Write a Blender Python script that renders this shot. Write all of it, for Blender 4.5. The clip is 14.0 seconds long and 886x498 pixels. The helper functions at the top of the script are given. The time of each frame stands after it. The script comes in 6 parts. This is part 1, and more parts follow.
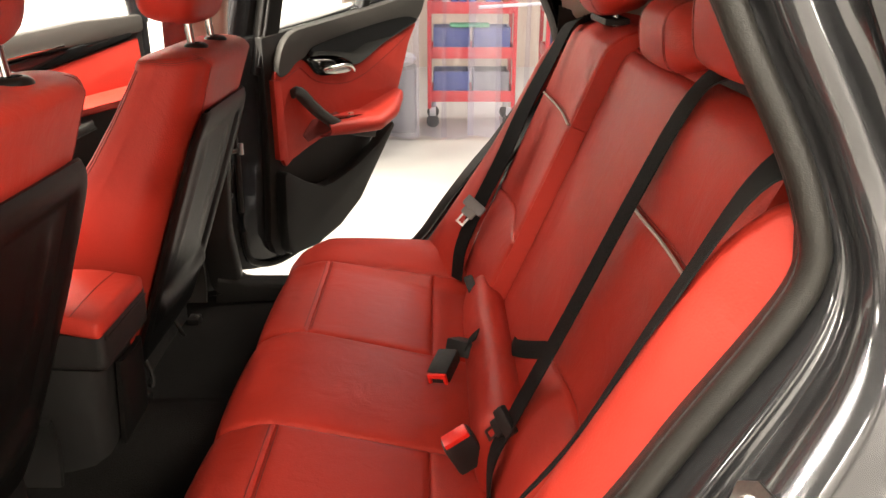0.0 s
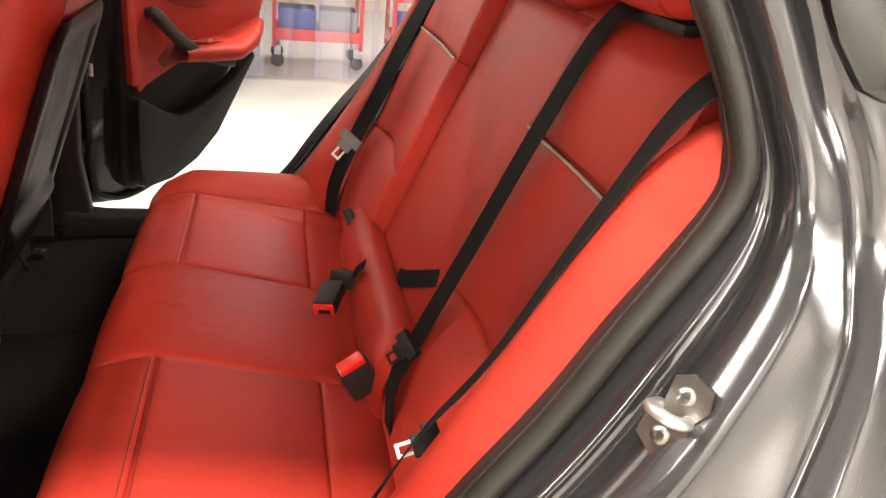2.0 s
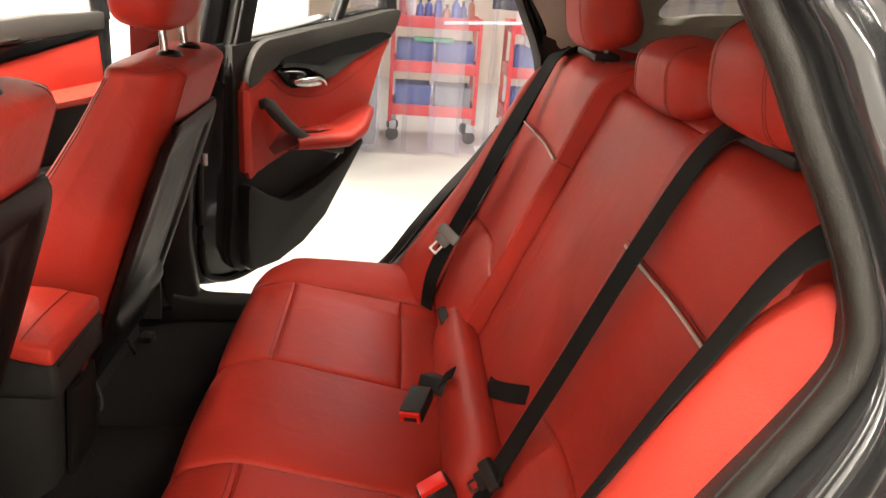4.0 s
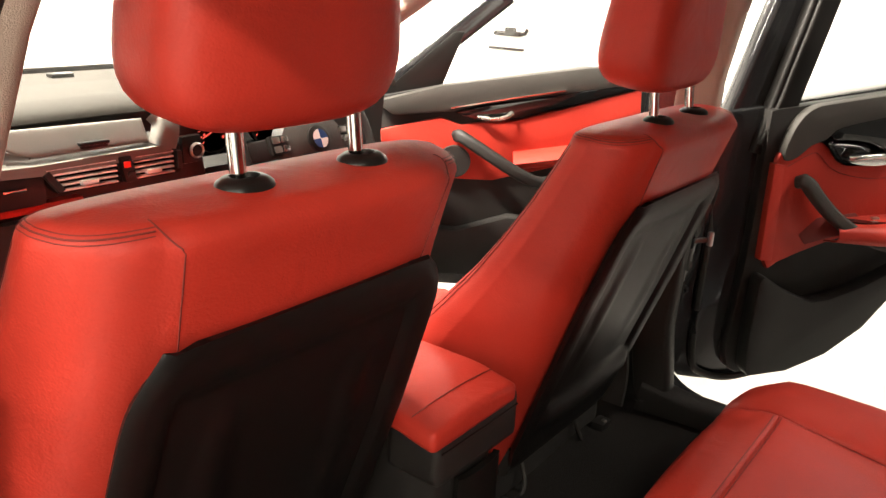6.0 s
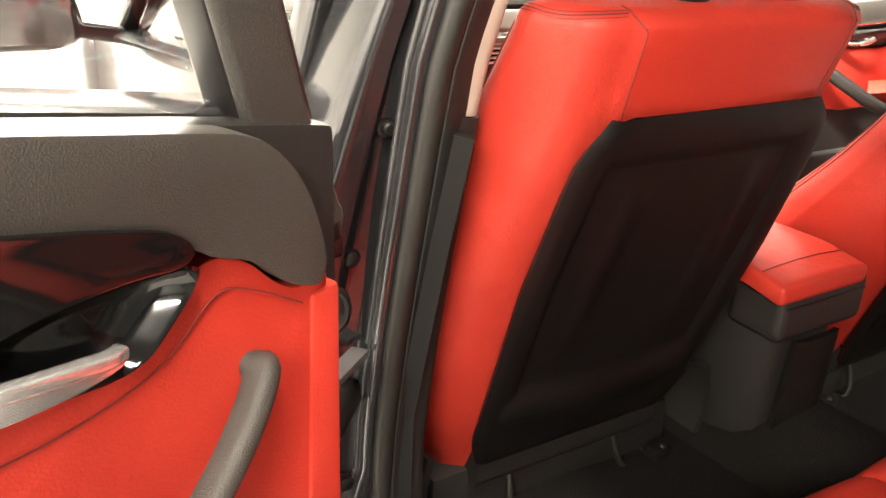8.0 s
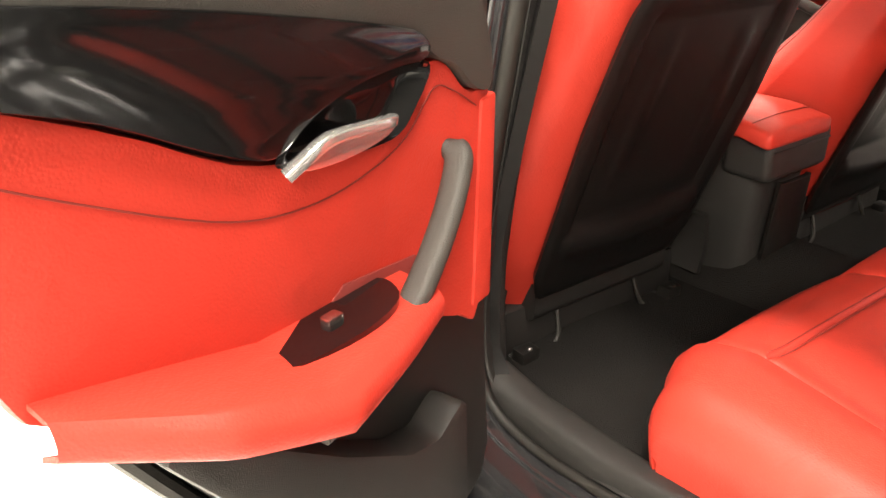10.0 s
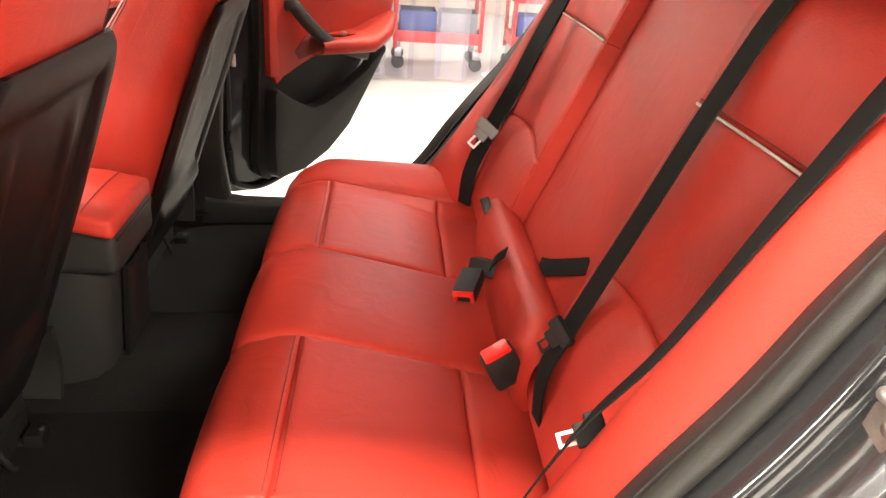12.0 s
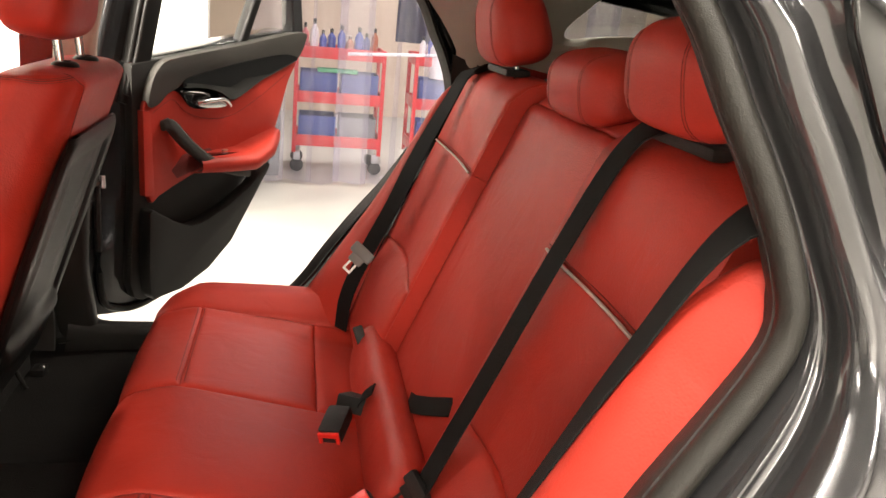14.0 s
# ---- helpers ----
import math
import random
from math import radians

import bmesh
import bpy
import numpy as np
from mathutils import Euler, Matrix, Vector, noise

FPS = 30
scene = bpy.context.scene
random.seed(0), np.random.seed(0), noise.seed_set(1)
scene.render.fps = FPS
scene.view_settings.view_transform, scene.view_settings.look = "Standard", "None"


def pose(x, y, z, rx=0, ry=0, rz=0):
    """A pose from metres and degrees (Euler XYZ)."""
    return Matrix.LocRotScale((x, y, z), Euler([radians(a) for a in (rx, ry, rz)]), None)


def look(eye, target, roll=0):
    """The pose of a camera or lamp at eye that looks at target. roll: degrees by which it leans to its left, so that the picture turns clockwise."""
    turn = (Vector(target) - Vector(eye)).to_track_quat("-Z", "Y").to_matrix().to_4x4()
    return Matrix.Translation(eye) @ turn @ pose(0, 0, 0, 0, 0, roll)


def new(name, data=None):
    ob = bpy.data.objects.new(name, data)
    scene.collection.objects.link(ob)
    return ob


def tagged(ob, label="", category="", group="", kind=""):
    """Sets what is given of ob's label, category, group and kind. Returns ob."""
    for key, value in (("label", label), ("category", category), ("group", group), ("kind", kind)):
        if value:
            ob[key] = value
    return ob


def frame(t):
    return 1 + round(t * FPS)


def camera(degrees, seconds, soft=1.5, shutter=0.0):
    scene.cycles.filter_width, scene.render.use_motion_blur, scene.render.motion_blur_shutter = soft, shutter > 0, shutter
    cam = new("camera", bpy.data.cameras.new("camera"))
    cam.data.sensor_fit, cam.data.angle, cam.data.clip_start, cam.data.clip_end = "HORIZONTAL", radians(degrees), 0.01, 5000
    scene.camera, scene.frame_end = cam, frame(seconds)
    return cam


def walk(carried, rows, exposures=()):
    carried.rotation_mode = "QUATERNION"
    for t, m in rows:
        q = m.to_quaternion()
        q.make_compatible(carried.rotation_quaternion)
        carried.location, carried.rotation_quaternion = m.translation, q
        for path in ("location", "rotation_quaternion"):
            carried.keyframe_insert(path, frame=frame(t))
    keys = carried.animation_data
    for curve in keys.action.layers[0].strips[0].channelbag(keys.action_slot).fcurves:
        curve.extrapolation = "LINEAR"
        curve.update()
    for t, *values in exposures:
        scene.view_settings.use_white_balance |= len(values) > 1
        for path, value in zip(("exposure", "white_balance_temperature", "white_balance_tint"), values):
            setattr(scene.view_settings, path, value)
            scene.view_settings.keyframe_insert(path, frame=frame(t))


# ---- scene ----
cam = camera(58.2, 14.0)
PATH = [
    (0, (-1.27, -0.262, 1.312), (0.602, -0.274, 0.608), 0.1),
    (0.5, (-1.275, -0.175, 1.299), (0.559, -0.401, 0.534), 2.0),
    (1, (-1.274, -0.169, 1.284), (0.52, -0.52, 0.472), 3.7),
    (1.5, (-1.272, -0.165, 1.272), (0.501, -0.563, 0.438), 5.2),
    (2, (-1.271, -0.166, 1.275), (0.512, -0.594, 0.475), 5.9),
    (2.2, (-1.266, -0.17, 1.276), (0.525, -0.606, 0.498), 5.8),
    (4.3, (-1.172, -0.221, 1.333), (0.73, -0.203, 0.714), 3.9),
    (4.5, (-1.118, -0.256, 1.332), (0.774, -0.047, 0.721), 3.5),
    (5, (-1.006, -0.272, 1.329), (0.8, 0.327, 0.715), 2.1),
    (5.5, (-0.926, -0.26, 1.334), (0.75, 0.635, 0.711), 2.0),
    (6, (-0.863, -0.281, 1.331), (0.644, 0.867, 0.69), 2.2),
    (6.5, (-0.85, -0.287, 1.322), (0.566, 0.96, 0.659), 1.4),
    (7, (-0.846, -0.291, 1.316), (0.535, 0.99, 0.642), 0.9),
    (7.5, (-0.936, -0.301, 1.27), (0.284, 1.126, 0.58), 1.4),
    (8, (-1.089, -0.351, 1.223), (-0.123, 1.229, 0.468), 2.1),
    (8.2, (-1.162, -0.397, 1.205), (-0.262, 1.207, 0.419), 2.4),
    (10.3, (-1.39, -0.439, 1.157), (-0.192, 0.903, 0.283), -1.7),
    (10.5, (-1.34, -0.364, 1.154), (0.026, 0.795, 0.266), -1.9),
    (11, (-1.221, -0.222, 1.159), (0.461, 0.368, 0.252), -0.5),
    (11.5, (-1.212, -0.14, 1.201), (0.59, -0.052, 0.338), 1.4),
    (12, (-1.233, -0.111, 1.22), (0.591, -0.277, 0.414), 4.1),
    (12.5, (-1.216, -0.146, 1.231), (0.629, -0.4, 0.501), 5.7),
    (13, (-1.187, -0.167, 1.257), (0.678, -0.481, 0.604), 5.4),
    (13.5, (-1.183, -0.18, 1.277), (0.693, -0.544, 0.685), 5.3),
    (14, (-1.195, -0.186, 1.286), (0.683, -0.566, 0.713), 5.3),
]
EXPOSURES = [(0, 1.0), (2.2, 1.12), (4.3, 0.97), (5, 0.99), (5.5, 0.84), (6.0, 0.84), (6.5, 0.98), (7, 1.12), (7.5, 1.35), (8, 1.58), (10.5, 1.62), (11, 1.58), (11.5, 1.7), (12.0, 1.65), (12.5, 1.56), (13, 1.35), (14, 1.0)]
walk(cam, [(t, look(eye, target, roll)) for t, eye, target, roll in PATH], EXPOSURES)
LAMP_WATTS = [60, 70, 560, 46, 46, 70, 85, 160, 140]

# ---------------------------------------------------------------- world, light, exposure
world = bpy.data.worlds.new("world")
scene.world = world
world.use_nodes = True
world.node_tree.nodes["Background"].inputs[0].default_value = (0.9, 0.93, 1.0, 1)
world.node_tree.nodes["Background"].inputs[1].default_value = 0.05


# ---------------------------------------------------------------- materials
def material(name, colour, rough=0.5, metal=0.0, spec=0.5, grain=0.0, grain_size=400.0, vary=0.08, vary_size=6.0, coat=0.0, rough_vary=0.08, flakes=0.0, scratch=0.0):
    """A principled surface with colour drift at large scale, grain at small scale and a fine relief."""
    m = bpy.data.materials.new(name)
    m.use_nodes = True
    nt = m.node_tree
    b = nt.nodes["Principled BSDF"]
    b.inputs["Metallic"].default_value = metal
    b.inputs["Specular IOR Level"].default_value = spec
    b.inputs["Coat Weight"].default_value = coat
    b.inputs["Coat Roughness"].default_value = 0.04
    tc = nt.nodes.new("ShaderNodeTexCoord")
    big = nt.nodes.new("ShaderNodeTexNoise")
    big.inputs["Scale"].default_value = vary_size
    big.inputs["Detail"].default_value = 4
    nt.links.new(tc.outputs["Object"], big.inputs["Vector"])
    fine = nt.nodes.new("ShaderNodeTexNoise")
    fine.inputs["Scale"].default_value = grain_size
    fine.inputs["Detail"].default_value = 2
    nt.links.new(tc.outputs["Object"], fine.inputs["Vector"])
    mix = nt.nodes.new("ShaderNodeMath")
    mix.operation = "MULTIPLY_ADD"
    nt.links.new(fine.outputs["Fac"], mix.inputs[0])
    mix.inputs[1].default_value = 0.4
    nt.links.new(big.outputs["Fac"], mix.inputs[2])
    ramp = nt.nodes.new("ShaderNodeValToRGB")
    e = ramp.color_ramp.elements
    e[0].position, e[1].position = 0.45, 0.95
    e[0].color = (*[c * (1 - vary) for c in colour], 1)
    e[1].color = (*[min(1, c * (1 + vary)) for c in colour], 1)
    nt.links.new(mix.outputs[0], ramp.inputs[0])
    nt.links.new(ramp.outputs[0], b.inputs["Base Color"])
    rr = nt.nodes.new("ShaderNodeMapRange")
    rr.inputs["To Min"].default_value = max(0.02, rough - rough_vary)
    rr.inputs["To Max"].default_value = min(1, rough + rough_vary)
    nt.links.new(big.outputs["Fac"], rr.inputs["Value"])
    nt.links.new(rr.outputs[0], b.inputs["Roughness"])
    if grain:
        bump = nt.nodes.new("ShaderNodeBump")
        bump.inputs["Strength"].default_value = 1.0
        bump.inputs["Distance"].default_value = grain
        nt.links.new(fine.outputs["Fac"], bump.inputs["Height"])
        nt.links.new(bump.outputs[0], b.inputs["Normal"])
    if scratch:
        bump = nt.nodes.new("ShaderNodeBump")
        bump.inputs["Distance"].default_value = scratch
        bump.inputs["Strength"].default_value = 1.0
        nt.links.new(big.outputs["Fac"], bump.inputs["Height"])
        nt.links.new(bump.outputs[0], b.inputs["Normal"])
    return m


def leather(name, colour, rough=0.42):
    """Pebbled leather: small cells for the grain, soft creases, slight shine."""
    m = material(name, colour, rough, grain=0.0, vary=0.07, vary_size=5, rough_vary=0.06)
    nt = m.node_tree
    b = nt.nodes["Principled BSDF"]
    b.inputs["Specular IOR Level"].default_value = 0.30
    tc = nt.nodes.new("ShaderNodeTexCoord")
    cells = nt.nodes.new("ShaderNodeTexVoronoi")
    cells.feature = "SMOOTH_F1"
    cells.inputs["Scale"].default_value = 420
    nt.links.new(tc.outputs["Object"], cells.inputs["Vector"])
    crease = nt.nodes.new("ShaderNodeTexNoise")
    crease.inputs["Scale"].default_value = 14
    crease.inputs["Detail"].default_value = 5
    crease.inputs["Distortion"].default_value = 1.2
    nt.links.new(tc.outputs["Object"], crease.inputs["Vector"])
    b1 = nt.nodes.new("ShaderNodeBump")
    b1.inputs["Distance"].default_value = 0.0006
    b1.inputs["Strength"].default_value = 0.45
    nt.links.new(cells.outputs["Distance"], b1.inputs["Height"])
    b2 = nt.nodes.new("ShaderNodeBump")
    b2.inputs["Distance"].default_value = 0.004
    b2.inputs["Strength"].default_value = 0.5
    nt.links.new(crease.outputs["Fac"], b2.inputs["Height"])
    nt.links.new(b1.outputs[0], b2.inputs["Normal"])
    nt.links.new(b2.outputs[0], b.inputs["Normal"])
    return m


def glass(name, colour=(1, 1, 1), rough=0.0, haze=0.0):
    m = bpy.data.materials.new(name)
    m.use_nodes = True
    nt = m.node_tree
    nt.nodes.remove(nt.nodes["Principled BSDF"])
    out = nt.nodes["Material Output"]
    clear = nt.nodes.new("ShaderNodeBsdfTransparent")
    clear.inputs[0].default_value = (*colour, 1)
    shine = nt.nodes.new("ShaderNodeBsdfGlossy")
    shine.inputs["Roughness"].default_value = rough
    # gloss rises towards grazing, the same from both sides of a pane
    facing = nt.nodes.new("ShaderNodeLayerWeight")
    facing.inputs[0].default_value = 0.5
    steep = nt.nodes.new("ShaderNodeMath")
    steep.operation = "POWER"
    steep.inputs[1].default_value = 5.0
    nt.links.new(facing.outputs["Facing"], steep.inputs[0])
    fres = nt.nodes.new("ShaderNodeMath")
    fres.operation = "MULTIPLY_ADD"
    fres.inputs[1].default_value = 0.92
    fres.inputs[2].default_value = 0.05
    nt.links.new(steep.outputs[0], fres.inputs[0])
    mix = nt.nodes.new("ShaderNodeMixShader")
    nt.links.new(fres.outputs[0], mix.inputs[0])
    nt.links.new(clear.outputs[0], mix.inputs[1])
    nt.links.new(shine.outputs[0], mix.inputs[2])
    last = mix
    if haze:
        milk = nt.nodes.new("ShaderNodeBsdfDiffuse")
        milk.inputs[0].default_value = (0.8, 0.78, 0.84, 1)
        last = nt.nodes.new("ShaderNodeMixShader")
        last.inputs[0].default_value = haze
        nt.links.new(mix.outputs[0], last.inputs[1])
        nt.links.new(milk.outputs[0], last.inputs[2])
    nt.links.new(last.outputs[0], out.inputs["Surface"])
    return m


def glow(name, colour, strength):
    m = bpy.data.materials.new(name)
    m.use_nodes = True
    nt = m.node_tree
    b = nt.nodes["Principled BSDF"]
    b.inputs["Emission Color"].default_value = (*colour, 1)
    b.inputs["Emission Strength"].default_value = strength
    return m


RED = leather("red_leather", (0.43, 0.032, 0.019), 0.50)
# dark red of the stitching, also the painted shade behind the door pulls
THREAD_SHADE = material("dark_thread_and_shade", (0.17, 0.018, 0.013), 0.7)
PIPING = material("silver_piping", (0.55, 0.5, 0.44), 0.35, 0.3)
BLACK = material("black_grained_plastic", (0.017, 0.0155, 0.0142), 0.50, spec=0.3, grain=0.0006, grain_size=900, vary=0.15)
SATIN = material("satin_black_plastic", (0.010, 0.0090, 0.0082), 0.36, spec=0.3, vary=0.1)
PANEL = material("satin_black_back_panel", (0.0065, 0.0060, 0.0056), 0.44, spec=0.18, grain=0.0002, grain_size=900, vary=0.12)
SOFT = material("grey_black_soft_trim", (0.036, 0.032, 0.027), 0.62, grain=0.0007, grain_size=700, vary=0.12)
GLOSS = material("piano_black", (0.005, 0.005, 0.005), 0.08, spec=0.5, coat=0.2, rough_vary=0.02)
CHROME = material("brushed_chrome", (0.72, 0.70, 0.67), 0.12, 1.0, rough_vary=0.05)
SATIN_METAL = material("satin_silver_metal", (0.62, 0.60, 0.57), 0.28, 1.0)
CARPET = material("black_carpet", (0.012, 0.0109, 0.0100), 0.95, spec=0.08, grain=0.004, grain_size=500, vary=0.3)
WEB = material("black_belt_webbing", (0.008, 0.008, 0.0076), 0.8, spec=0.15, grain=0.0006, grain_size=1200, vary=0.15)
RUBBER = material("black_rubber_seal", (0.016, 0.0145, 0.0125), 0.45, spec=0.3, grain=0.0004, grain_size=800, vary=0.15)
PAINT = material("graphite_metallic_paint", (0.050, 0.049, 0.051), 0.16, 0.6, spec=0.35, coat=0.5, rough_vary=0.04, vary=0.06, vary_size=3)
BEIGE = material("oyster_pillar_trim", (0.42, 0.35, 0.29), 0.7, grain=0.0006, grain_size=900)
LINER = material("grey_headliner_cloth", (0.50, 0.46, 0.39), 0.85, grain=0.001, grain_size=900)
TRIMGREY = material("warm_grey_trim", (0.30, 0.27, 0.225), 0.65, grain=0.0006, grain_size=800)
GREYTIP = material("pale_grey_plastic", (0.66, 0.65, 0.61), 0.4)
# dash skin in a lighter copy, for the light on lid, sill and cheek
DASH_LIT = material("dash_skin_lightened", (0.150, 0.144, 0.128), 0.75, spec=0.12, grain=0.0007, grain_size=700, vary=0.1)
DASHTOP = material("grey_black_dash_top", (0.045, 0.043, 0.038), 0.8, spec=0.06, grain=0.0007, grain_size=700, vary=0.1)
# non-metal white: the lamp's reflection on the steel is painted in
BLADE = material("steel_with_white_glint", (0.90, 0.89, 0.86), 0.30)
# steel darkened where brighter metal would stand out too white
DARK_STEEL = material("dark_steel", (0.20, 0.19, 0.175), 0.33, 1.0, vary=0.2, vary_size=60)
SIGNAL = material("red_release_plastic", (0.75, 0.02, 0.012), 0.3)
WINDOW = glass("window_glass")
TINT = glass("tinted_glass", (0.6, 0.62, 0.62))
CLEAR = glass("clear_soft_plastic", (0.86, 0.85, 0.93), 0.06, 0.04)
MILKY = glass("clear_soft_plastic_doubled", (0.76, 0.74, 0.86), 0.16, 0.16)
WHITE = material("white_wall_paint", (0.80, 0.79, 0.76), 0.6, vary=0.03, vary_size=1.5, grain=0.0008, grain_size=120)
CHARCOAL = material("charcoal_wall_paint", (0.10, 0.10, 0.10), 0.7, vary=0.06, vary_size=1.5)
PEACH = material("warm_beige_wall_panel", (0.62, 0.50, 0.40), 0.6, vary=0.04, vary_size=2)
DARKCEIL = material("dark_grey_ceiling_paint", (0.09, 0.088, 0.085), 0.85, vary=0.06, vary_size=2)
CEIL = material("white_lamp_housing", (0.75, 0.74, 0.72), 0.8, vary=0.04, vary_size=2)
FLOOR = material("sealed_pale_grey_concrete", (0.46, 0.45, 0.42), 0.32, vary=0.12, vary_size=2.2, grain=0.0008, grain_size=160, rough_vary=0.12)
TROLLEY = material("red_powder_coat", (0.62, 0.025, 0.03), 0.35, vary=0.06)
BLUE = material("blue_plastic_bin", (0.05, 0.08, 0.28), 0.4)
GREYBOX = material("grey_plastic_crate", (0.18, 0.18, 0.19), 0.5)
PAPER = material("white_paper", (0.78, 0.77, 0.74), 0.7, vary=0.04)
STEEL = material("galvanised_steel", (0.55, 0.55, 0.55), 0.3, 0.9)
LAMP = glow("lamp_diffuser", (1.0, 0.95, 0.87), 9.0)
LEVER = material("polished_silver_lever", (0.74, 0.72, 0.70), 0.20, 0.85)
TONGUE = material("grey_tongue_plastic", (0.16, 0.155, 0.145), 0.5, spec=0.3)
BADGE_BLUE = material("badge_blue", (0.02, 0.06, 0.20), 0.3)


# ---------------------------------------------------------------- mesh helpers
def thing(name, loc, label, category, group="", kind=""):
    ob = new(name)
    ob.location = loc
    ob.empty_display_size = 0.05
    return tagged(ob, label, category, group, kind)


def link(name, bm, mat, smooth=True):
    bmesh.ops.recalc_face_normals(bm, faces=bm.faces)
    me = bpy.data.meshes.new(name)
    bm.to_mesh(me)
    bm.free()
    me.materials.append(mat)
    if smooth:
        for p in me.polygons:
            p.use_smooth = True
        me.set_sharp_from_angle(angle=radians(42))
    return new(name, me)


def part(name, bm, mat, parent, label="", smooth=True):
    """One mesh, given in world metres, under a thing or one of its parts."""
    ob = link(name, bm, mat, smooth)
    ob.parent = parent
    if parent.type == "EMPTY":
        ob.matrix_parent_inverse = Matrix.Translation(parent.location).inverted()
    if label:
        ob["label"] = label
    return ob


def solid(name, bm, mat, label, category="", group="", kind="", smooth=True):
    """A top-level thing of one mesh."""
    return tagged(link(name, bm, mat, smooth), label, category, group, kind)


def box(c, s, bevel=0.0, seg=2, m=None):
    bm = bmesh.new()
    bmesh.ops.create_cube(bm, size=1, matrix=Matrix.Translation(c) @ Matrix.Diagonal((*s, 1)))
    if bevel:
        bmesh.ops.bevel(bm, geom=bm.edges[:], offset=bevel, segments=seg, profile=0.6, affect="EDGES")
    if m is not None:
        bm.transform(m)
    return bm


def join(*bms):
    out = bmesh.new()
    for bm in bms:
        me = bpy.data.meshes.new("t")
        bm.to_mesh(me)
        out.from_mesh(me)
        bpy.data.meshes.remove(me)
        bm.free()
    return out


def smooth_path(pts, n=8, closed=False):
    """Catmull-Rom through the points."""
    p = [Vector(q) for q in pts]
    out = []
    k = len(p)
    for i in range(k if closed else k - 1):
        a = p[(i - 1) % k] if closed or i > 0 else p[0] * 2 - p[1]
        b, c = p[i], p[(i + 1) % k]
        d = p[(i + 2) % k] if closed or i + 2 < k else c * 2 - b
        for j in range(n):
            t = j / n
            out.append(0.5 * (2 * b + (c - a) * t + (2 * a - 5 * b + 4 * c - d) * t * t + (3 * b - a - 3 * c + d) * t**3))
    if not closed:
        out.append(p[-1])
    return out


def sweep(path, prof, up=(0, 0, 1), closed=False, ups=None, scale=None):
    """A closed profile of (side, up) carried along a path."""
    path = [Vector(p) for p in path]
    bm = bmesh.new()
    rings = []
    k = len(path)
    for i, p in enumerate(path):
        a = path[(i - 1) % k] if closed or i else p
        b = path[(i + 1) % k] if closed or i < k - 1 else p
        t = (b - a).normalized()
        u = Vector(ups[i] if ups else up)
        side = t.cross(u).normalized()
        u = side.cross(t).normalized()
        f = scale[i] if scale else 1
        rings.append([bm.verts.new(p + side * x * f + u * y * f) for x, y in prof])
    m = len(prof)
    for i in range(k if closed else k - 1):
        r, s = rings[i], rings[(i + 1) % k]
        for j in range(m):
            bm.faces.new((r[j], r[(j + 1) % m], s[(j + 1) % m], s[j]))
    if not closed:
        bm.faces.new(rings[0])
        bm.faces.new(rings[-1])
    return bm


def circle(r, n=12, sx=1, sy=1):
    return [(r * sx * math.cos(2 * math.pi * i / n), r * sy * math.sin(2 * math.pi * i / n)) for i in range(n)]


def rect(w, h, b=0.0):
    """A rounded rectangle as a profile."""
    if not b:
        return [(-w / 2, -h / 2), (w / 2, -h / 2), (w / 2, h / 2), (-w / 2, h / 2)]
    out = []
    for cx, cy, a0 in ((w / 2 - b, -h / 2 + b, -90), (w / 2 - b, h / 2 - b, 0), (-w / 2 + b, h / 2 - b, 90), (-w / 2 + b, -h / 2 + b, 180)):
        for a in (0, 30, 60, 90):
            out.append((cx + b * math.cos(radians(a0 + a)), cy + b * math.sin(radians(a0 + a))))
    return out


def grid(f, nu, nv, thick=0.0, closed_u=False):
    """A surface f(u, v), u and v from 0 to 1, with an optional thickness behind it."""
    P = [[Vector(f(i / nu, j / nv)) for j in range(nv + 1)] for i in range(nu + 1)]
    bm = bmesh.new()

    def normal(i, j):
        a = P[min(i + 1, nu)][j] - P[max(i - 1, 0)][j]
        b = P[i][min(j + 1, nv)] - P[i][max(j - 1, 0)]
        n = a.cross(b)
        return n.normalized() if n.length > 1e-12 else Vector((0, 0, 0))

    V = [[bm.verts.new(p) for p in row] for row in P]
    for i in range(nu):
        for j in range(nv):
            bm.faces.new((V[i][j], V[i + 1][j], V[i + 1][j + 1], V[i][j + 1]))
    if thick:
        W = [[bm.verts.new(P[i][j] - normal(i, j) * thick) for j in range(nv + 1)] for i in range(nu + 1)]
        for i in range(nu):
            for j in range(nv):
                bm.faces.new((W[i][j], W[i][j + 1], W[i + 1][j + 1], W[i + 1][j]))
        for i in range(nu):
            for j in (0, nv):
                q = (V[i][j], V[i + 1][j], W[i + 1][j], W[i][j])
                bm.faces.new(q if j else q[::-1])
        for j in range(nv):
            for i in (0, nu):
                q = (V[i][j], V[i][j + 1], W[i][j + 1], W[i][j])
                bm.faces.new(q[::-1] if i else q)
    return bm


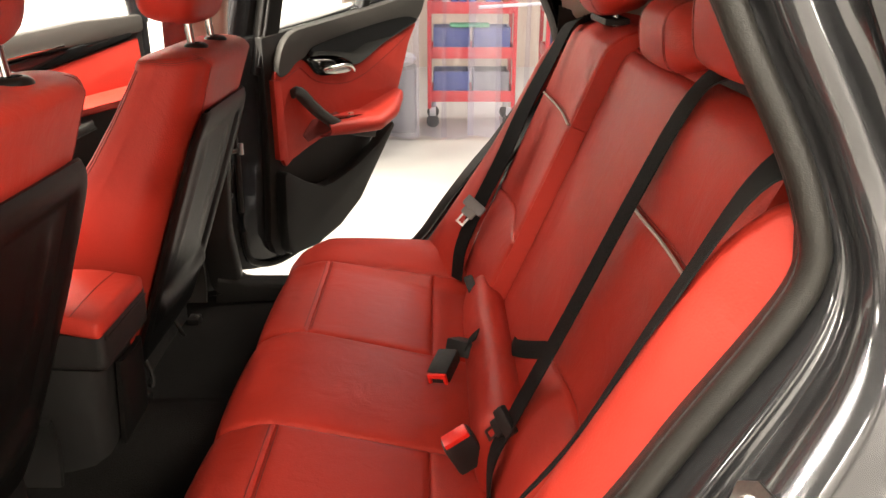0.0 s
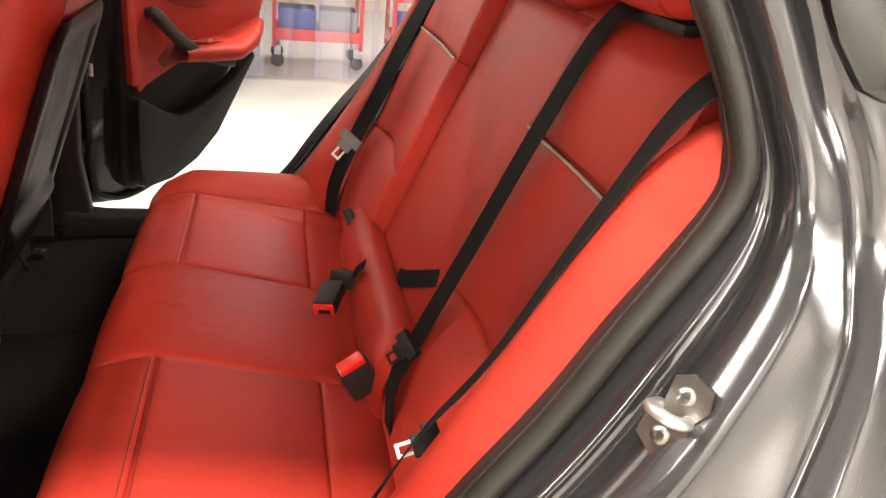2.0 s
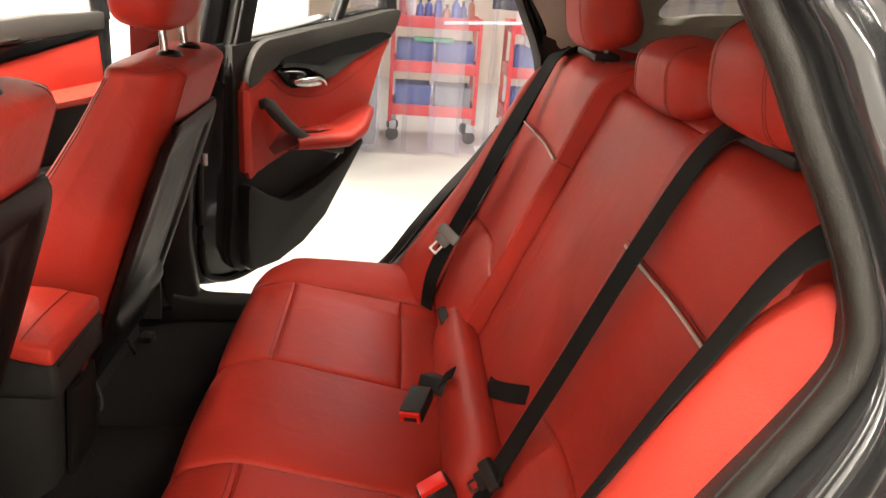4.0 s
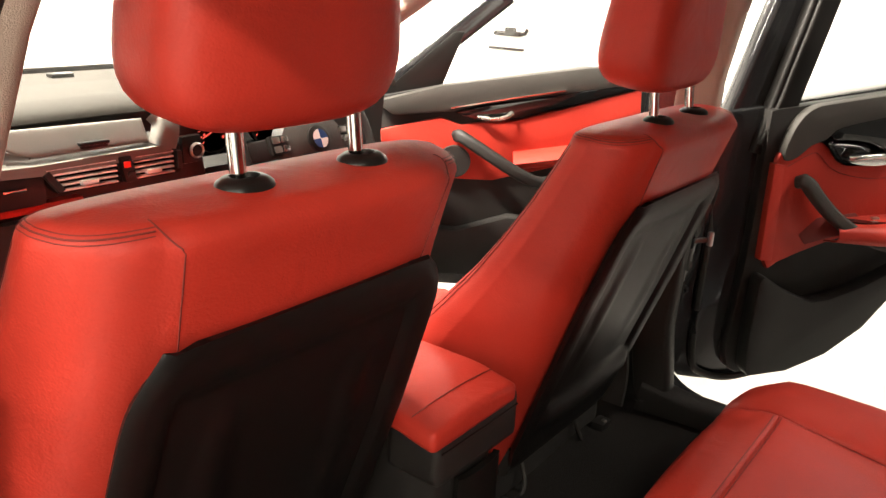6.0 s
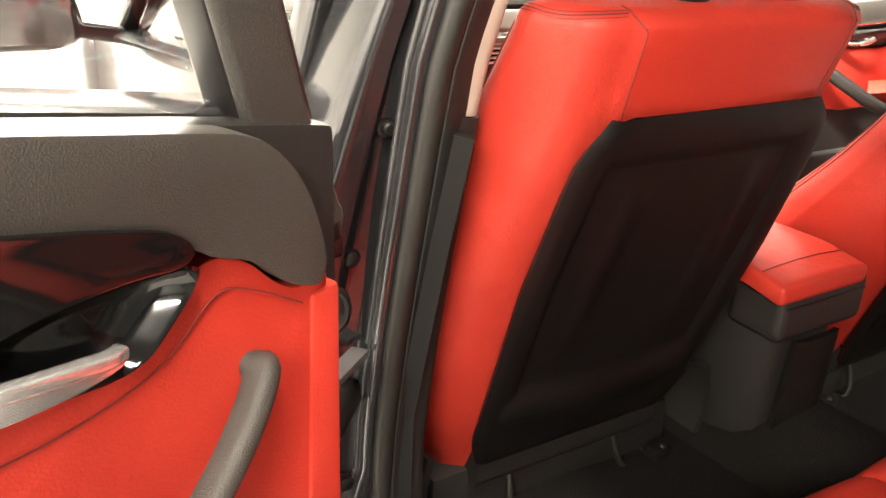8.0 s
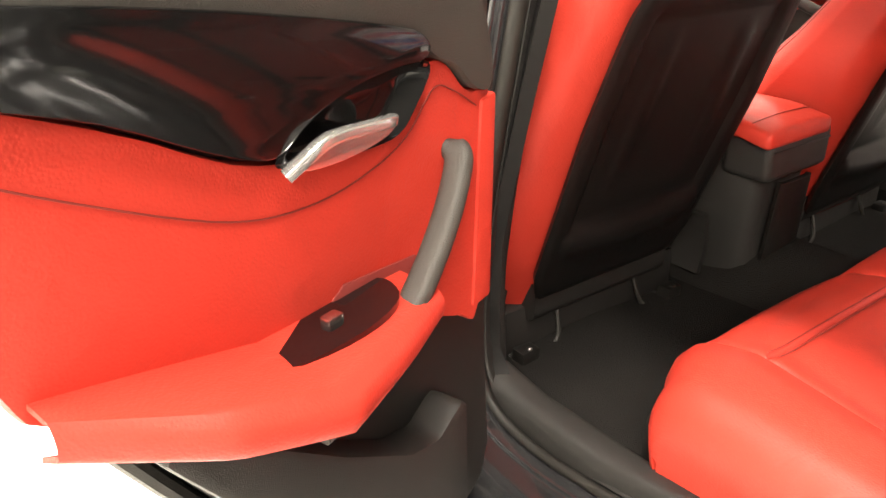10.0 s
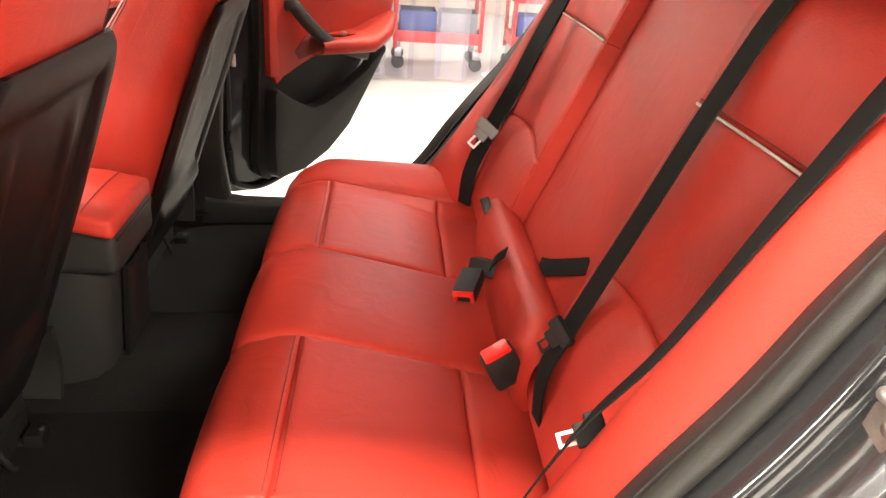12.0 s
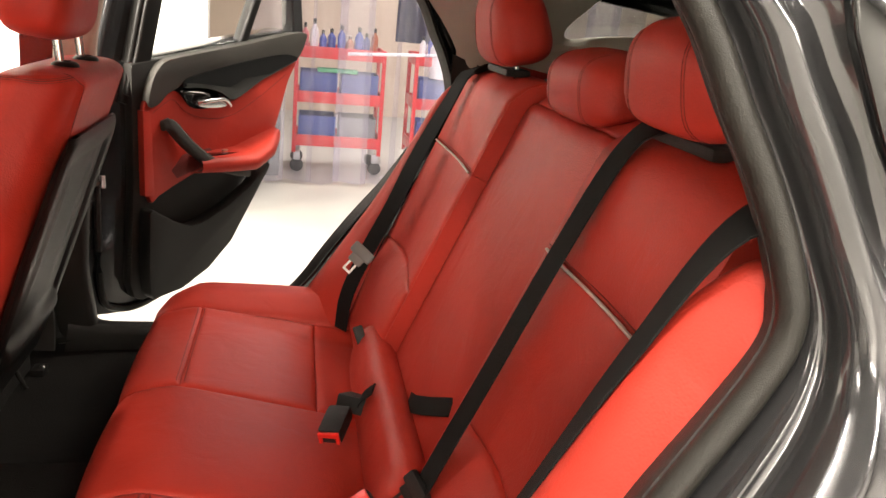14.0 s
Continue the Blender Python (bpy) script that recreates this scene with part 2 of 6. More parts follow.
def pad(f, nu=24, nv=24, puff=0.012, groove=0.006, edge=0.018, thick=0.03, sign=1, power=2.2):
    """An upholstered panel over the surface f: swollen in the middle, rolled into a groove at its rim."""
    lu = (Vector(f(1, 0.5)) - Vector(f(0, 0.5))).length or 1
    lv = (Vector(f(0.5, 1)) - Vector(f(0.5, 0))).length or 1

    def spread(t, n_len):
        # more rows near the rim
        return t - 0.5 / math.pi * 0.75 * math.sin(2 * math.pi * t)

    def g(u, v):
        u, v = spread(u, lu), spread(v, lv)
        p = Vector(f(u, v))
        h = 1e-3
        a = Vector(f(min(u + h, 1), v)) - Vector(f(max(u - h, 0), v))
        b = Vector(f(u, min(v + h, 1))) - Vector(f(u, max(v - h, 0)))
        n = a.cross(b).normalized() * sign
        d = min(min(u, 1 - u) * lu, min(v, 1 - v) * lv)
        rim = math.sqrt(max(0.0, 1 - (1 - min(1, d / edge)) ** 2))
        dome = (1 - abs(2 * u - 1) ** power) * (1 - abs(2 * v - 1) ** power)
        return p + n * (groove * (rim - 1) + puff * dome)

    return grid(g, nu, nv, thick * sign)


def plate(outline, thick, m, bevel=0.004, seg=2):
    """A flat outline of (s, z), given thickness along local +y from y=0, set by the matrix m."""
    bm = bmesh.new()
    vs = [bm.verts.new((s, 0, z)) for s, z in outline]
    f = bm.faces.new(vs)
    r = bmesh.ops.extrude_face_region(bm, geom=[f])
    bmesh.ops.translate(bm, vec=(0, thick, 0), verts=[v for v in r["geom"] if isinstance(v, bmesh.types.BMVert)])
    if bevel:
        es = [e for e in bm.edges if e.calc_face_angle(0) > 0.5]
        bmesh.ops.bevel(bm, geom=es, offset=bevel, segments=seg, profile=0.6, affect="EDGES", clamp_overlap=True)
    bm.transform(m)
    return bm


def round2(pts, n=5):
    """A smooth closed outline through 2-D points."""
    return [(p.x, p.y) for p in smooth_path([(x, y, 0) for x, y in pts], n, True)]


def lerp(table, t):
    """Piecewise values of a table [(t, v...), ...], eased between rows."""
    if t <= table[0][0]:
        return table[0][1:]
    for a, b in zip(table, table[1:]):
        if t <= b[0]:
            k = (t - a[0]) / (b[0] - a[0])
            return tuple(x + (y - x) * k for x, y in zip(a[1:], b[1:]))
    return table[-1][1:]


def stitch(path, parent, name="stitching", r=0.0008, mat=None):
    part(name, sweep(path, circle(r, 5)), mat or THREAD_SHADE, parent)


def lathe(pts, n=24, m=None):
    """A turned body: (radius, height) pairs about z."""
    bm = bmesh.new()
    rings = [[bm.verts.new((r * math.cos(2 * math.pi * i / n), r * math.sin(2 * math.pi * i / n), z)) for i in range(n)] for r, z in pts]
    for a, b in zip(rings, rings[1:]):
        for i in range(n):
            bm.faces.new((a[i], a[(i + 1) % n], b[(i + 1) % n], b[i]))
    bm.faces.new(rings[0][::-1])
    bm.faces.new(rings[-1])
    if m is not None:
        bm.transform(m)
    return bm

# ---------------------------------------------------------------- room
def structure(name, bm, mat, label, smooth=False):
    return solid(name, bm, mat, label, "", "", "structure", smooth)


structure("floor", box((2.0, 0.5, -0.05), (13.0, 13.0, 0.1)), FLOOR, "sealed pale grey concrete workshop floor with a soft sheen")
structure("ceiling", box((2.0, 0.5, 3.25), (13.0, 13.0, 0.1)), DARKCEIL, "plain dark grey painted workshop ceiling")
structure("wall_west", box((-4.45, 0.5, 1.6), (0.1, 13.0, 3.2)), WHITE, "plain white painted workshop wall")
structure("wall_north", box((2.0, 6.95, 1.6), (12.8, 0.1, 3.2)), WHITE, "plain white painted workshop wall beyond the windscreen")
structure("wall_south", box((2.0, -5.95, 1.6), (12.8, 0.1, 3.2)), CHARCOAL, "plain charcoal painted workshop wall behind the car")
structure("wall_east", box((8.45, 0.5, 1.6), (0.1, 13.0, 3.2)), PEACH, "warm beige workshop wall behind the plastic curtain")
# bright partition beside the car
structure("wall_partition", box((3.62, 3.60, 1.6), (0.12, 6.6, 3.2)), WHITE, "brightly lit white partition wall beside the car")


def added_ceiling_lamp(x, y):
    lamp = thing("added_ceiling_lamp", (x, y, 3.2), "long white ceiling lamp with a glowing diffuser, added out of view", "lamp", "ceiling lamps")
    part("housing", box((x, y, 3.17), (0.22, 1.9, 0.06), 0.012), CEIL, lamp)
    part("diffuser", box((x, y, 3.125), (0.18, 1.84, 0.03), 0.01), LAMP, lamp, "glowing diffuser")
    return lamp


# assumed lamps, all out of view, added wherever a part needs light
LAMPS = [(-1.25, -0.30), (-1.4, 4.0), (-0.4, 2.3), (2.9, 1.9), (1.75, -1.9), (6.0, -1.6), (-3.95, 0.5), (2.4, 5.0), (-3.4, -2.6)]
for k, (lx, ly) in enumerate(LAMPS):
    added_ceiling_lamp(lx, ly)
    data = bpy.data.lights.new("added_tube_light", "AREA")
    data.shape, data.size, data.size_y = "RECTANGLE", 0.2, 1.85
    data.energy, data.color = LAMP_WATTS[k], (1.0, 0.91, 0.78)
    tube = new("added_tube_light", data)
    tube.location = (lx, ly, 3.1)


# ---------------------------------------------------------------- car shell
car = thing("car", (0, 0.3, 0.0), "dark graphite hatchback with open rear doors", "car")

# the rear door opening, as (y, z), from the rear top corner downwards and round
LOOP = [(-0.39, 1.395), (-0.461, 1.309), (-0.497, 1.24), (-0.526, 1.185), (-0.546, 1.135), (-0.554, 1.085), (-0.533, 1.036), (-0.47, 0.945), (-0.413, 0.86), (-0.35, 0.78), (-0.285, 0.69), (-0.215, 0.59), (-0.12, 0.508),
        (-0.02, 0.462), (0.08, 0.443), (0.20, 0.435), (0.285, 0.455), (0.328, 0.52), (0.338, 0.63), (0.330, 0.78), (0.315, 0.92), (0.303, 1.05), (0.285, 1.18), (0.25, 1.32), (0.185, 1.42), (0.08, 1.46), (-0.15, 1.44)]


def side_x(z):
    """Half width of the cabin at the door seal: the body leans in above the waist."""
    return lerp([(0.45, 0.745), (0.7, 0.735), (0.9, 0.72), (1.1, 0.70), (1.3, 0.655), (1.45, 0.61)], z)[0]



def opening_loop(n=5):
    pts = smooth_path([(0, y, z) for y, z in LOOP], n, True)
    k = len(pts)
    out = []
    for i, p in enumerate(pts):
        t = (pts[(i + 1) % k] - pts[(i - 1) % k]).normalized()
        out.append((p.y, p.z, -t.z, t.y))  # place, then the way out of the opening
    cy, cz = -0.08, 0.95
    return [(y, z, *((a, b) if (y - cy) * a + (z - cz) * b > 0 else (-a, -b))) for y, z, a, b in out]


LOOP_PTS = opening_loop()


# sections of the painted frame, from the seal outwards: (away from the opening, out of the car)
FLANK = [(-0.002, -0.03), (0.003, 0.0), (0.008, 0.008), (0.012, 0.030), (0.0135, 0.037), (0.0165, 0.0415), (0.0215, 0.042), (0.0265, 0.046), (0.0275, 0.052), (0.0245, 0.085), (0.029, 0.103), (0.035, 0.115),
         (0.041, 0.1195), (0.047, 0.120), (0.066, 0.127), (0.090, 0.140), (0.0955, 0.1405), (0.1005, 0.136), (0.1065, 0.1365), (0.111, 0.145), (0.119, 0.156), (0.128, 0.160), (0.16, 0.166)]
PILLAR = [(-0.002, -0.03), (0.002, 0.0), (0.005, 0.003), (0.007, 0.005), (0.0085, 0.006), (0.010, 0.007), (0.011, 0.008), (0.012, 0.010), (0.013, 0.013), (0.014, 0.019), (0.0165, 0.026), (0.020, 0.031),
          (0.0245, 0.0345), (0.030, 0.0365), (0.037, 0.036), (0.044, 0.032), (0.049, 0.0265), (0.053, 0.0245), (0.058, 0.0245), (0.064, 0.027), (0.072, 0.033), (0.084, 0.040), (0.12, 0.046)]


def ease(t):
    t = min(1.0, max(0.0, t))
    return t * t * (3 - 2 * t)


def section(y, z):
    """The frame's section at a place round the opening."""
    if y > 0.16:
        return [(o * 0.10, x * 0.2 if x > 0 else x) for o, x in FLANK] if z > 0.52 else [(o * 0.2, x * 0.75 if x > 0 else x) for o, x in FLANK]
    if z > 1.36:
        return [(o * 0.4, x * 0.6 if x > 0 else x) for o, x in PILLAR]
    if z < 0.5:
        return [(o * 0.2, x * 0.75 if x > 0 else x) for o, x in FLANK]
    k = ease((z - 0.97) / 0.17)
    flare = 3.0 * max(0, 1.02 - z) * ease((z - 0.45) / 0.2)
    return [(a + (c - a) * k, b + flare * max(0, a - 0.05) + (d - b) * k) for (a, b), (c, d) in zip(FLANK, PILLAR)]


def frame_rings():
    """Points of the painted frame, ring by ring round the opening, for the side at positive x."""
    k = len(LOOP_PTS)
    raw = [section(p[0], p[1]) for p in LOOP_PTS]
    out = []
    for i, (y, z, a, b) in enumerate(LOOP_PTS):
        near = [raw[(i + d) % k] for d in range(-4, 5)]
        prof = [(sum(q[j][0] for q in near) / 9, sum(q[j][1] for q in near) / 9) for j in range(len(FLANK))]
        fine = [(q.x, q.y) for q in smooth_path([(o, x, 0) for o, x in prof], 4)]
        out.append([Vector((side_x(z) + x, y + a * o, z + b * o)) for o, x in fine])
    return out


FRAME_RINGS = frame_rings()


def mirrored(p, sx):
    return (sx * p.x, p.y, p.z)


def frame_skin(sx):
    bm = bmesh.new()
    rings = [[bm.verts.new(mirrored(p, sx)) for p in r] for r in FRAME_RINGS]
    for r, t in zip(rings, rings[1:] + rings[:1]):
        for j in range(len(r) - 1):
            bm.faces.new((r[j], r[j + 1], t[j + 1], t[j]))
    return bm


def band(sx, prof):
    """A narrow strip round the opening, lofted from (reach, x) pairs."""
    bm = bmesh.new()
    rings = [[bm.verts.new((sx * (side_x(z) + x), y + a * o, z + b * o)) for o, x in prof] for y, z, a, b in LOOP_PTS]
    for r, t in zip(rings, rings[1:] + rings[:1]):
        for j in range(len(prof) - 1):
            bm.faces.new((r[j], r[j + 1], t[j + 1], t[j]))
    return bm


def seal_of(sx):
    path = [Vector((sx * (side_x(z) + 0.004), y - a * 0.004, z - b * 0.004)) for y, z, a, b in LOOP_PTS]
    ups = [Vector((sx, 0, 0)) for _ in path]
    return sweep(path, circle(0.0115, 14, 1.0, 1.1), ups=ups, closed=True, scale=[0.6 + 0.4 * ease((p.z - 0.5) / 0.15) for p in path])


for sx in (-1, 1):
    part("door_frame", frame_skin(sx), PAINT, car, "glossy graphite painted door frame")
    part("door_seal", seal_of(sx), RUBBER, car, "dull black rubber door seal")
    # inner trim lip
    part("trim_lip", band(sx, [(-0.004, -0.034), (-0.008, -0.024), (-0.013, -0.012), (-0.0135, -0.006), (-0.010, -0.003), (-0.004, -0.006)]), BLACK, car, "dark soft trim lip")


WING_EDGE = [r[-1] for r in FRAME_RINGS if r[-1].y < -0.12 and 0.5 < r[-1].z < 1.40]


def quarter_panel(sx, upper):
    """The rear wing, from the door frame's edge back to the tail."""
    edge = [p for p in WING_EDGE if (p.z > 1.15) == upper]

    def f(u, v):
        k = v * (len(edge) - 1)
        i = min(int(k), len(edge) - 2)
        p = edge[i].lerp(edge[i + 1], k - i)
        if upper:
            return (sx * (p.x + 0.003 * u), p.y - 0.13 * u, p.z + 0.01 * u)
        return (sx * (p.x + 0.03 * math.sin(math.pi * u) - 0.06 * u * u), p.y + (-1.75 - p.y) * u, p.z + (0.02 + 0.05 * (p.z - 0.5)) * u)
    return grid(f, 6 if upper else 24, 16 if upper else 30)


def wing_glass(sx, grow=0.0):
    pts = round2([(-0.585, 1.268), (-0.618, 1.21), (-0.665, 1.190), (-0.90, 1.205), (-1.25, 1.245), (-1.30, 1.275), (-1.15, 1.325), (-0.80, 1.365), (-0.64, 1.365), (-0.57, 1.33)], 4)
    cy, cz = -0.85, 1.28
    return [Vector((sx * (side_x(z) + 0.054), cy + (y - cy) * (1 + grow), cz + (z - cz) * (1 + grow * 3))) for y, z in pts]


for sx in (-1, 1):
    gl = bmesh.new()
    gl.faces.new([gl.verts.new(p) for p in wing_glass(sx)])
    g = part("side_window", gl, TINT, car, "dark rear side window", smooth=False)
    part("window_rubber", sweep(wing_glass(sx, 0.02), rect(0.048, 0.014, 0.004), up=(sx, 0, 0), closed=True), GLOSS, g, "black window rubber")
    # reveal rubber in pale grey: the light on it is put into colour
    part("window_reveal", sweep(wing_glass(sx, -0.035), rect(0.022, 0.010, 0.003), up=(sx, 0, 0), closed=True), TRIMGREY, g, "window reveal rubber, painted pale as if lit")
    part("rear_wing", quarter_panel(sx, False), PAINT, car, "glossy graphite painted rear wing")
    part("rear_pillar", quarter_panel(sx, True), PAINT, car, "glossy graphite painted rear pillar")
    g.visible_shadow = False

# floor pan, tunnel, sills and the step under the bench
part("floor_carpet", grid(lambda u, v: (-0.735 + 1.47 * u, 0.0 + 1.6 * v, 0.385 + 0.006 * math.sin(u * 21) * math.sin(v * 17)), 30, 30, -0.04), CARPET, car, "worn black floor carpet")


def tunnel(u, v):
    x = -0.2 + 0.4 * u
    k = math.exp(-((x / 0.115) ** 4))
    return (x, 0.0 + 0.95 * v, 0.388 + 0.115 * k)


part("floor_tunnel", grid(tunnel, 28, 10, -0.01), CARPET, car, "black carpet over the floor tunnel")
part("bench_base", box((0, -0.06, 0.44), (1.36, 0.28, 0.22), 0.03), CARPET, car)
for sx in (-1, 1):
    part("sill_trim", sweep([(sx * 0.712, y, z) for y, z in ((-0.13, 0.515), (-0.06, 0.478), (0.02, 0.452), (0.10, 0.436), (0.24, 0.436), (0.33, 0.45))], rect(0.06, 0.10, 0.018), scale=[0.1, 0.45, 0.8, 1, 1, 1]), BLACK, car, "black plastic sill trim")
    # lower B-pillar trim, flaring into the sill
    def foot(u, v, sx=sx):
        a = lerp([(0, 0.02, 0.452), (0.18, 0.20, 0.437), (0.28, 0.28, 0.457), (0.4, 0.325, 0.53), (0.6, 0.33, 0.70), (1, 0.270, 1.04)], v)
        b = lerp([(0, 0.75, 0.42), (0.25, 0.62, 0.46), (0.4, 0.52, 0.54), (0.6, 0.47, 0.72), (1, 0.40, 1.02)], v)
        bulge = 0.03 * math.sin(math.pi * u)
        return (sx * (min(0.735, side_x(a[1]) - 0.004) - bulge - 0.01 * (1 - v)), a[0] + (b[0] - a[0]) * u, a[1] + (b[1] - a[1]) * u)
    part("pillar_foot", grid(foot, 12, 20, 0.02 * sx), PANEL, car, "satin black plastic pillar foot")
    rearward = 0.055 if sx > 0 else 0.0

    def pillar(z0, z1, n, sx=sx, rearward=rearward):
        pts = []
        for i in range(n + 1):
            z = z0 + (z1 - z0) * i / n
            y = lerp([(0.45, 0.325), (0.63, 0.345), (0.78, 0.335), (0.92, 0.320), (1.05, 0.308), (1.18, 0.290), (1.32, 0.255), (1.42, 0.20)], z)[0]
            pts.append(Vector((sx * (side_x(z) - 0.034), y + 0.034 - rearward, z)))
        return pts
    part("pillar_trim", sweep(pillar(1.055, 1.44, 14), rect(0.040, 0.085, 0.014), up=(0, 1, 0)), BEIGE, car, "pale oyster cloth pillar trim")
    part("pillar_cover", sweep(pillar(0.46, 1.052, 16), rect(0.044, 0.09, 0.014), up=(0, 1, 0)), BLACK, car, "satin black lower pillar cover")
    # outer B-pillar body
    def outer(u, v, sx=sx, rearward=rearward):
        z = 0.40 + 1.06 * v
        y0 = lerp([(0, 0.335), (0.3, 0.342), (0.55, 0.325), (0.75, 0.298), (0.88, 0.26), (1, 0.20)], v)[0]
        w = lerp([(0, 0.165), (0.30, 0.150), (0.45, 0.115), (0.575, 0.084), (0.66, 0.066), (0.78, 0.05), (1, 0.04)], v)[0]
        # rearward jamb face with a raised edge, then round the corner and forward
        t, r, e = lerp([(0, 0.0, 0.0, 0.0), (0.12, 0.16, 0.012, 0), (0.30, 0.40, 0.016, 0), (0.42, 0.52, 0.004, 0), (0.60, 0.86, 0.006, 0), (0.68, 0.98, 0.014, 0), (0.74, 1.0, 0.03, 0.0), (1, 1.0, 0.03, 0.13)], u)
        return (sx * (side_x(z) + 0.010 + w * t), y0 + 0.004 - rearward * ease((z - 0.5) / 0.3) + r + e, z)
    pillar_ob = part("pillar_skin", grid(outer, 28, 24, 0.012 * sx), PAINT, car, "glossy graphite painted pillar skin")
    # fittings on the pillar's rearward face
    for u, v, r in ((0.16, 0.20, 0.009), (0.48, 0.26, 0.007), (0.30, 0.47, 0.008), (0.55, 0.52, 0.006), (0.22, 0.60, 0.007)):
        c = Vector(outer(u, v))
        part("pillar_bolt", lathe([(0, 0.0), (r * 1.5, 0.0), (r * 1.5, 0.002), (r, 0.003), (r, 0.008), (r * 0.7, 0.010), (0, 0.010)], 12, Matrix.Translation(c) @ Matrix.Rotation(math.pi / 2, 4, "X")), SATIN, pillar_ob, "black bolt head")
    for u, v in ((0.36, 0.34), (0.40, 0.42)):
        c = Vector(outer(u, v))
        part("pillar_plug", lathe([(0, 0.0), (0.017, 0.0), (0.019, 0.003), (0.014, 0.006), (0.011, 0.003), (0, 0.003)], 18, Matrix.Translation(c) @ Matrix.Rotation(math.pi / 2, 4, "X") @ Matrix.Diagonal((1, 1.5, 1, 1))), RUBBER, pillar_ob, "black rubber plug")
    # side trim behind the bench, with the rear quarter window let into it
    def side(u, v, sx=sx):
        y = -0.60 - 1.05 * u
        z = 0.55 + 0.66 * v
        return (sx * (0.700 - 0.03 * u - 0.03 * v), y, z)
    part("boot_side_trim", grid(side, 10, 10, 0.02 * sx), TRIMGREY, car, "warm grey boot side trim")


for sx in (-1, 1):
    part("belt_outlet_cover", grid(lambda u, v, sx=sx: (sx * (0.682 - 0.02 * v + 0.008 * math.sin(math.pi * u)), -0.545 - 0.09 * u, 1.04 + 0.15 * v - 0.03 * u), 8, 8, 0.008 * sx), BLACK, car, "black plastic belt outlet cover")


def quarter_trim(sx):
    """The inner quarter above the waist, as a frame round the small side window."""
    outer = [(-0.575, 1.10), (-0.55, 1.20), (-0.46, 1.32), (-0.35, 1.415), (-0.75, 1.43), (-1.2, 1.42), (-1.65, 1.34), (-1.65, 1.20), (-1.0, 1.18)]
    inner = round2([(-0.80, 1.262), (-0.83, 1.245), (-0.95, 1.262), (-1.3, 1.275), (-1.42, 1.30), (-1.38, 1.345), (-1.1, 1.368), (-0.90, 1.350), (-0.84, 1.31)], 4)
    n = len(inner)
    outp = [(p.x, p.y) for p in smooth_path([(y, z, 0) for y, z in outer], 5, True)]
    bm = bmesh.new()

    def px(z, d=0.0):
        return sx * (side_x(z) - 0.012 + d)
    cy, cz = -1.08, 1.31

    def nearest_out(y, z):
        a = math.atan2((z - cz) * 4, y - cy)
        best = max(outp, key=lambda q: math.cos(math.atan2((q[1] - cz) * 4, q[0] - cy) - a))
        return best
    ri = [bm.verts.new((px(z), y, z)) for y, z in inner]
    rb = [bm.verts.new((px(z, 0.05), y, z)) for y, z in inner]
    rm, ro = [], []
    for y, z in inner:
        oy, oz = nearest_out(y, z)
        rm.append(bm.verts.new((px(z, -0.012), y + (oy - y) * 0.12, z + (oz - z) * 0.2)))
        ro.append(bm.verts.new((px(oz), oy, oz)))
    for i in range(n):
        j = (i + 1) % n
        bm.faces.new((rb[i], rb[j], ri[j], ri[i]))
        bm.faces.new((ri[i], ri[j], rm[j], rm[i]))
        bm.faces.new((rm[i], rm[j], ro[j], ro[i]))
    g = bmesh.new()
    vs = [g.verts.new((px(z, 0.045), y, z)) for y, z in inner]
    g.faces.new(vs)
    return bm, g


for sx in (-1, 1):
    a, b = quarter_trim(sx)
    q = part("quarter_trim", a, LINER, car, "grey-beige quarter trim round a small side window")
    pane = part("quarter_window", b, TINT, q, "dark tinted quarter window pane", smooth=False)


# roof, headliner, tail and front end
def roof(u, v):
    x = -1 + 2 * u
    y = 1.0 - 2.75 * v
    return (x * 0.62, y, 1.475 - 0.035 * x * x - 0.10 * max(0, -0.55 - y) ** 1.5 - 0.12 * max(0, y - 0.2) ** 1.6)


part("headliner", grid(roof, 16, 24, 0.03), LINER, car, "grey cloth headliner")
part("roof_skin", grid(lambda u, v: tuple(Vector(roof(u, v)) + Vector(((u - 0.5) * 0.12, 0, 0.045))), 16, 24, 0.01), PAINT, car)
for sx in (-1, 1):
    part("roof_rail", sweep(smooth_path([(sx * 0.63, 1.0, 1.33), (sx * 0.655, 0.5, 1.435), (sx * 0.66, 0.1, 1.465), (sx * 0.655, -0.4, 1.44), (sx * 0.63, -1.1, 1.40), (sx * 0.60, -1.7, 1.28)], 6), rect(0.10, 0.07, 0.02)), PAINT, car)
    # windscreen pillars
    pil = part("screen_pillar", sweep(smooth_path([(sx * 0.64, 0.92, 1.345), (sx * 0.69, 1.15, 1.22), (sx * 0.74, 1.42, 1.05), (sx * 0.76, 1.55, 0.98)], 6), rect(0.075, 0.06, 0.02)), PAINT, car)
    part("pillar_cover", sweep(smooth_path([(sx * 0.615, 0.90, 1.32), (sx * 0.66, 1.13, 1.20), (sx * 0.705, 1.38, 1.04)], 6), rect(0.05, 0.05, 0.018)), BEIGE, car, "pale oyster screen pillar cover")
    part("front_wing", box((sx * 0.80, 1.95, 0.72), (0.12, 0.9, 0.55), 0.05, 3), PAINT, car)
part("bonnet", grid(lambda u, v: (-0.78 + 1.56 * u, 1.5 + 0.95 * v, 0.985 - 0.14 * v * v - 0.03 * (2 * u - 1) ** 2), 12, 10, 0.02), PAINT, car, "graphite bonnet")
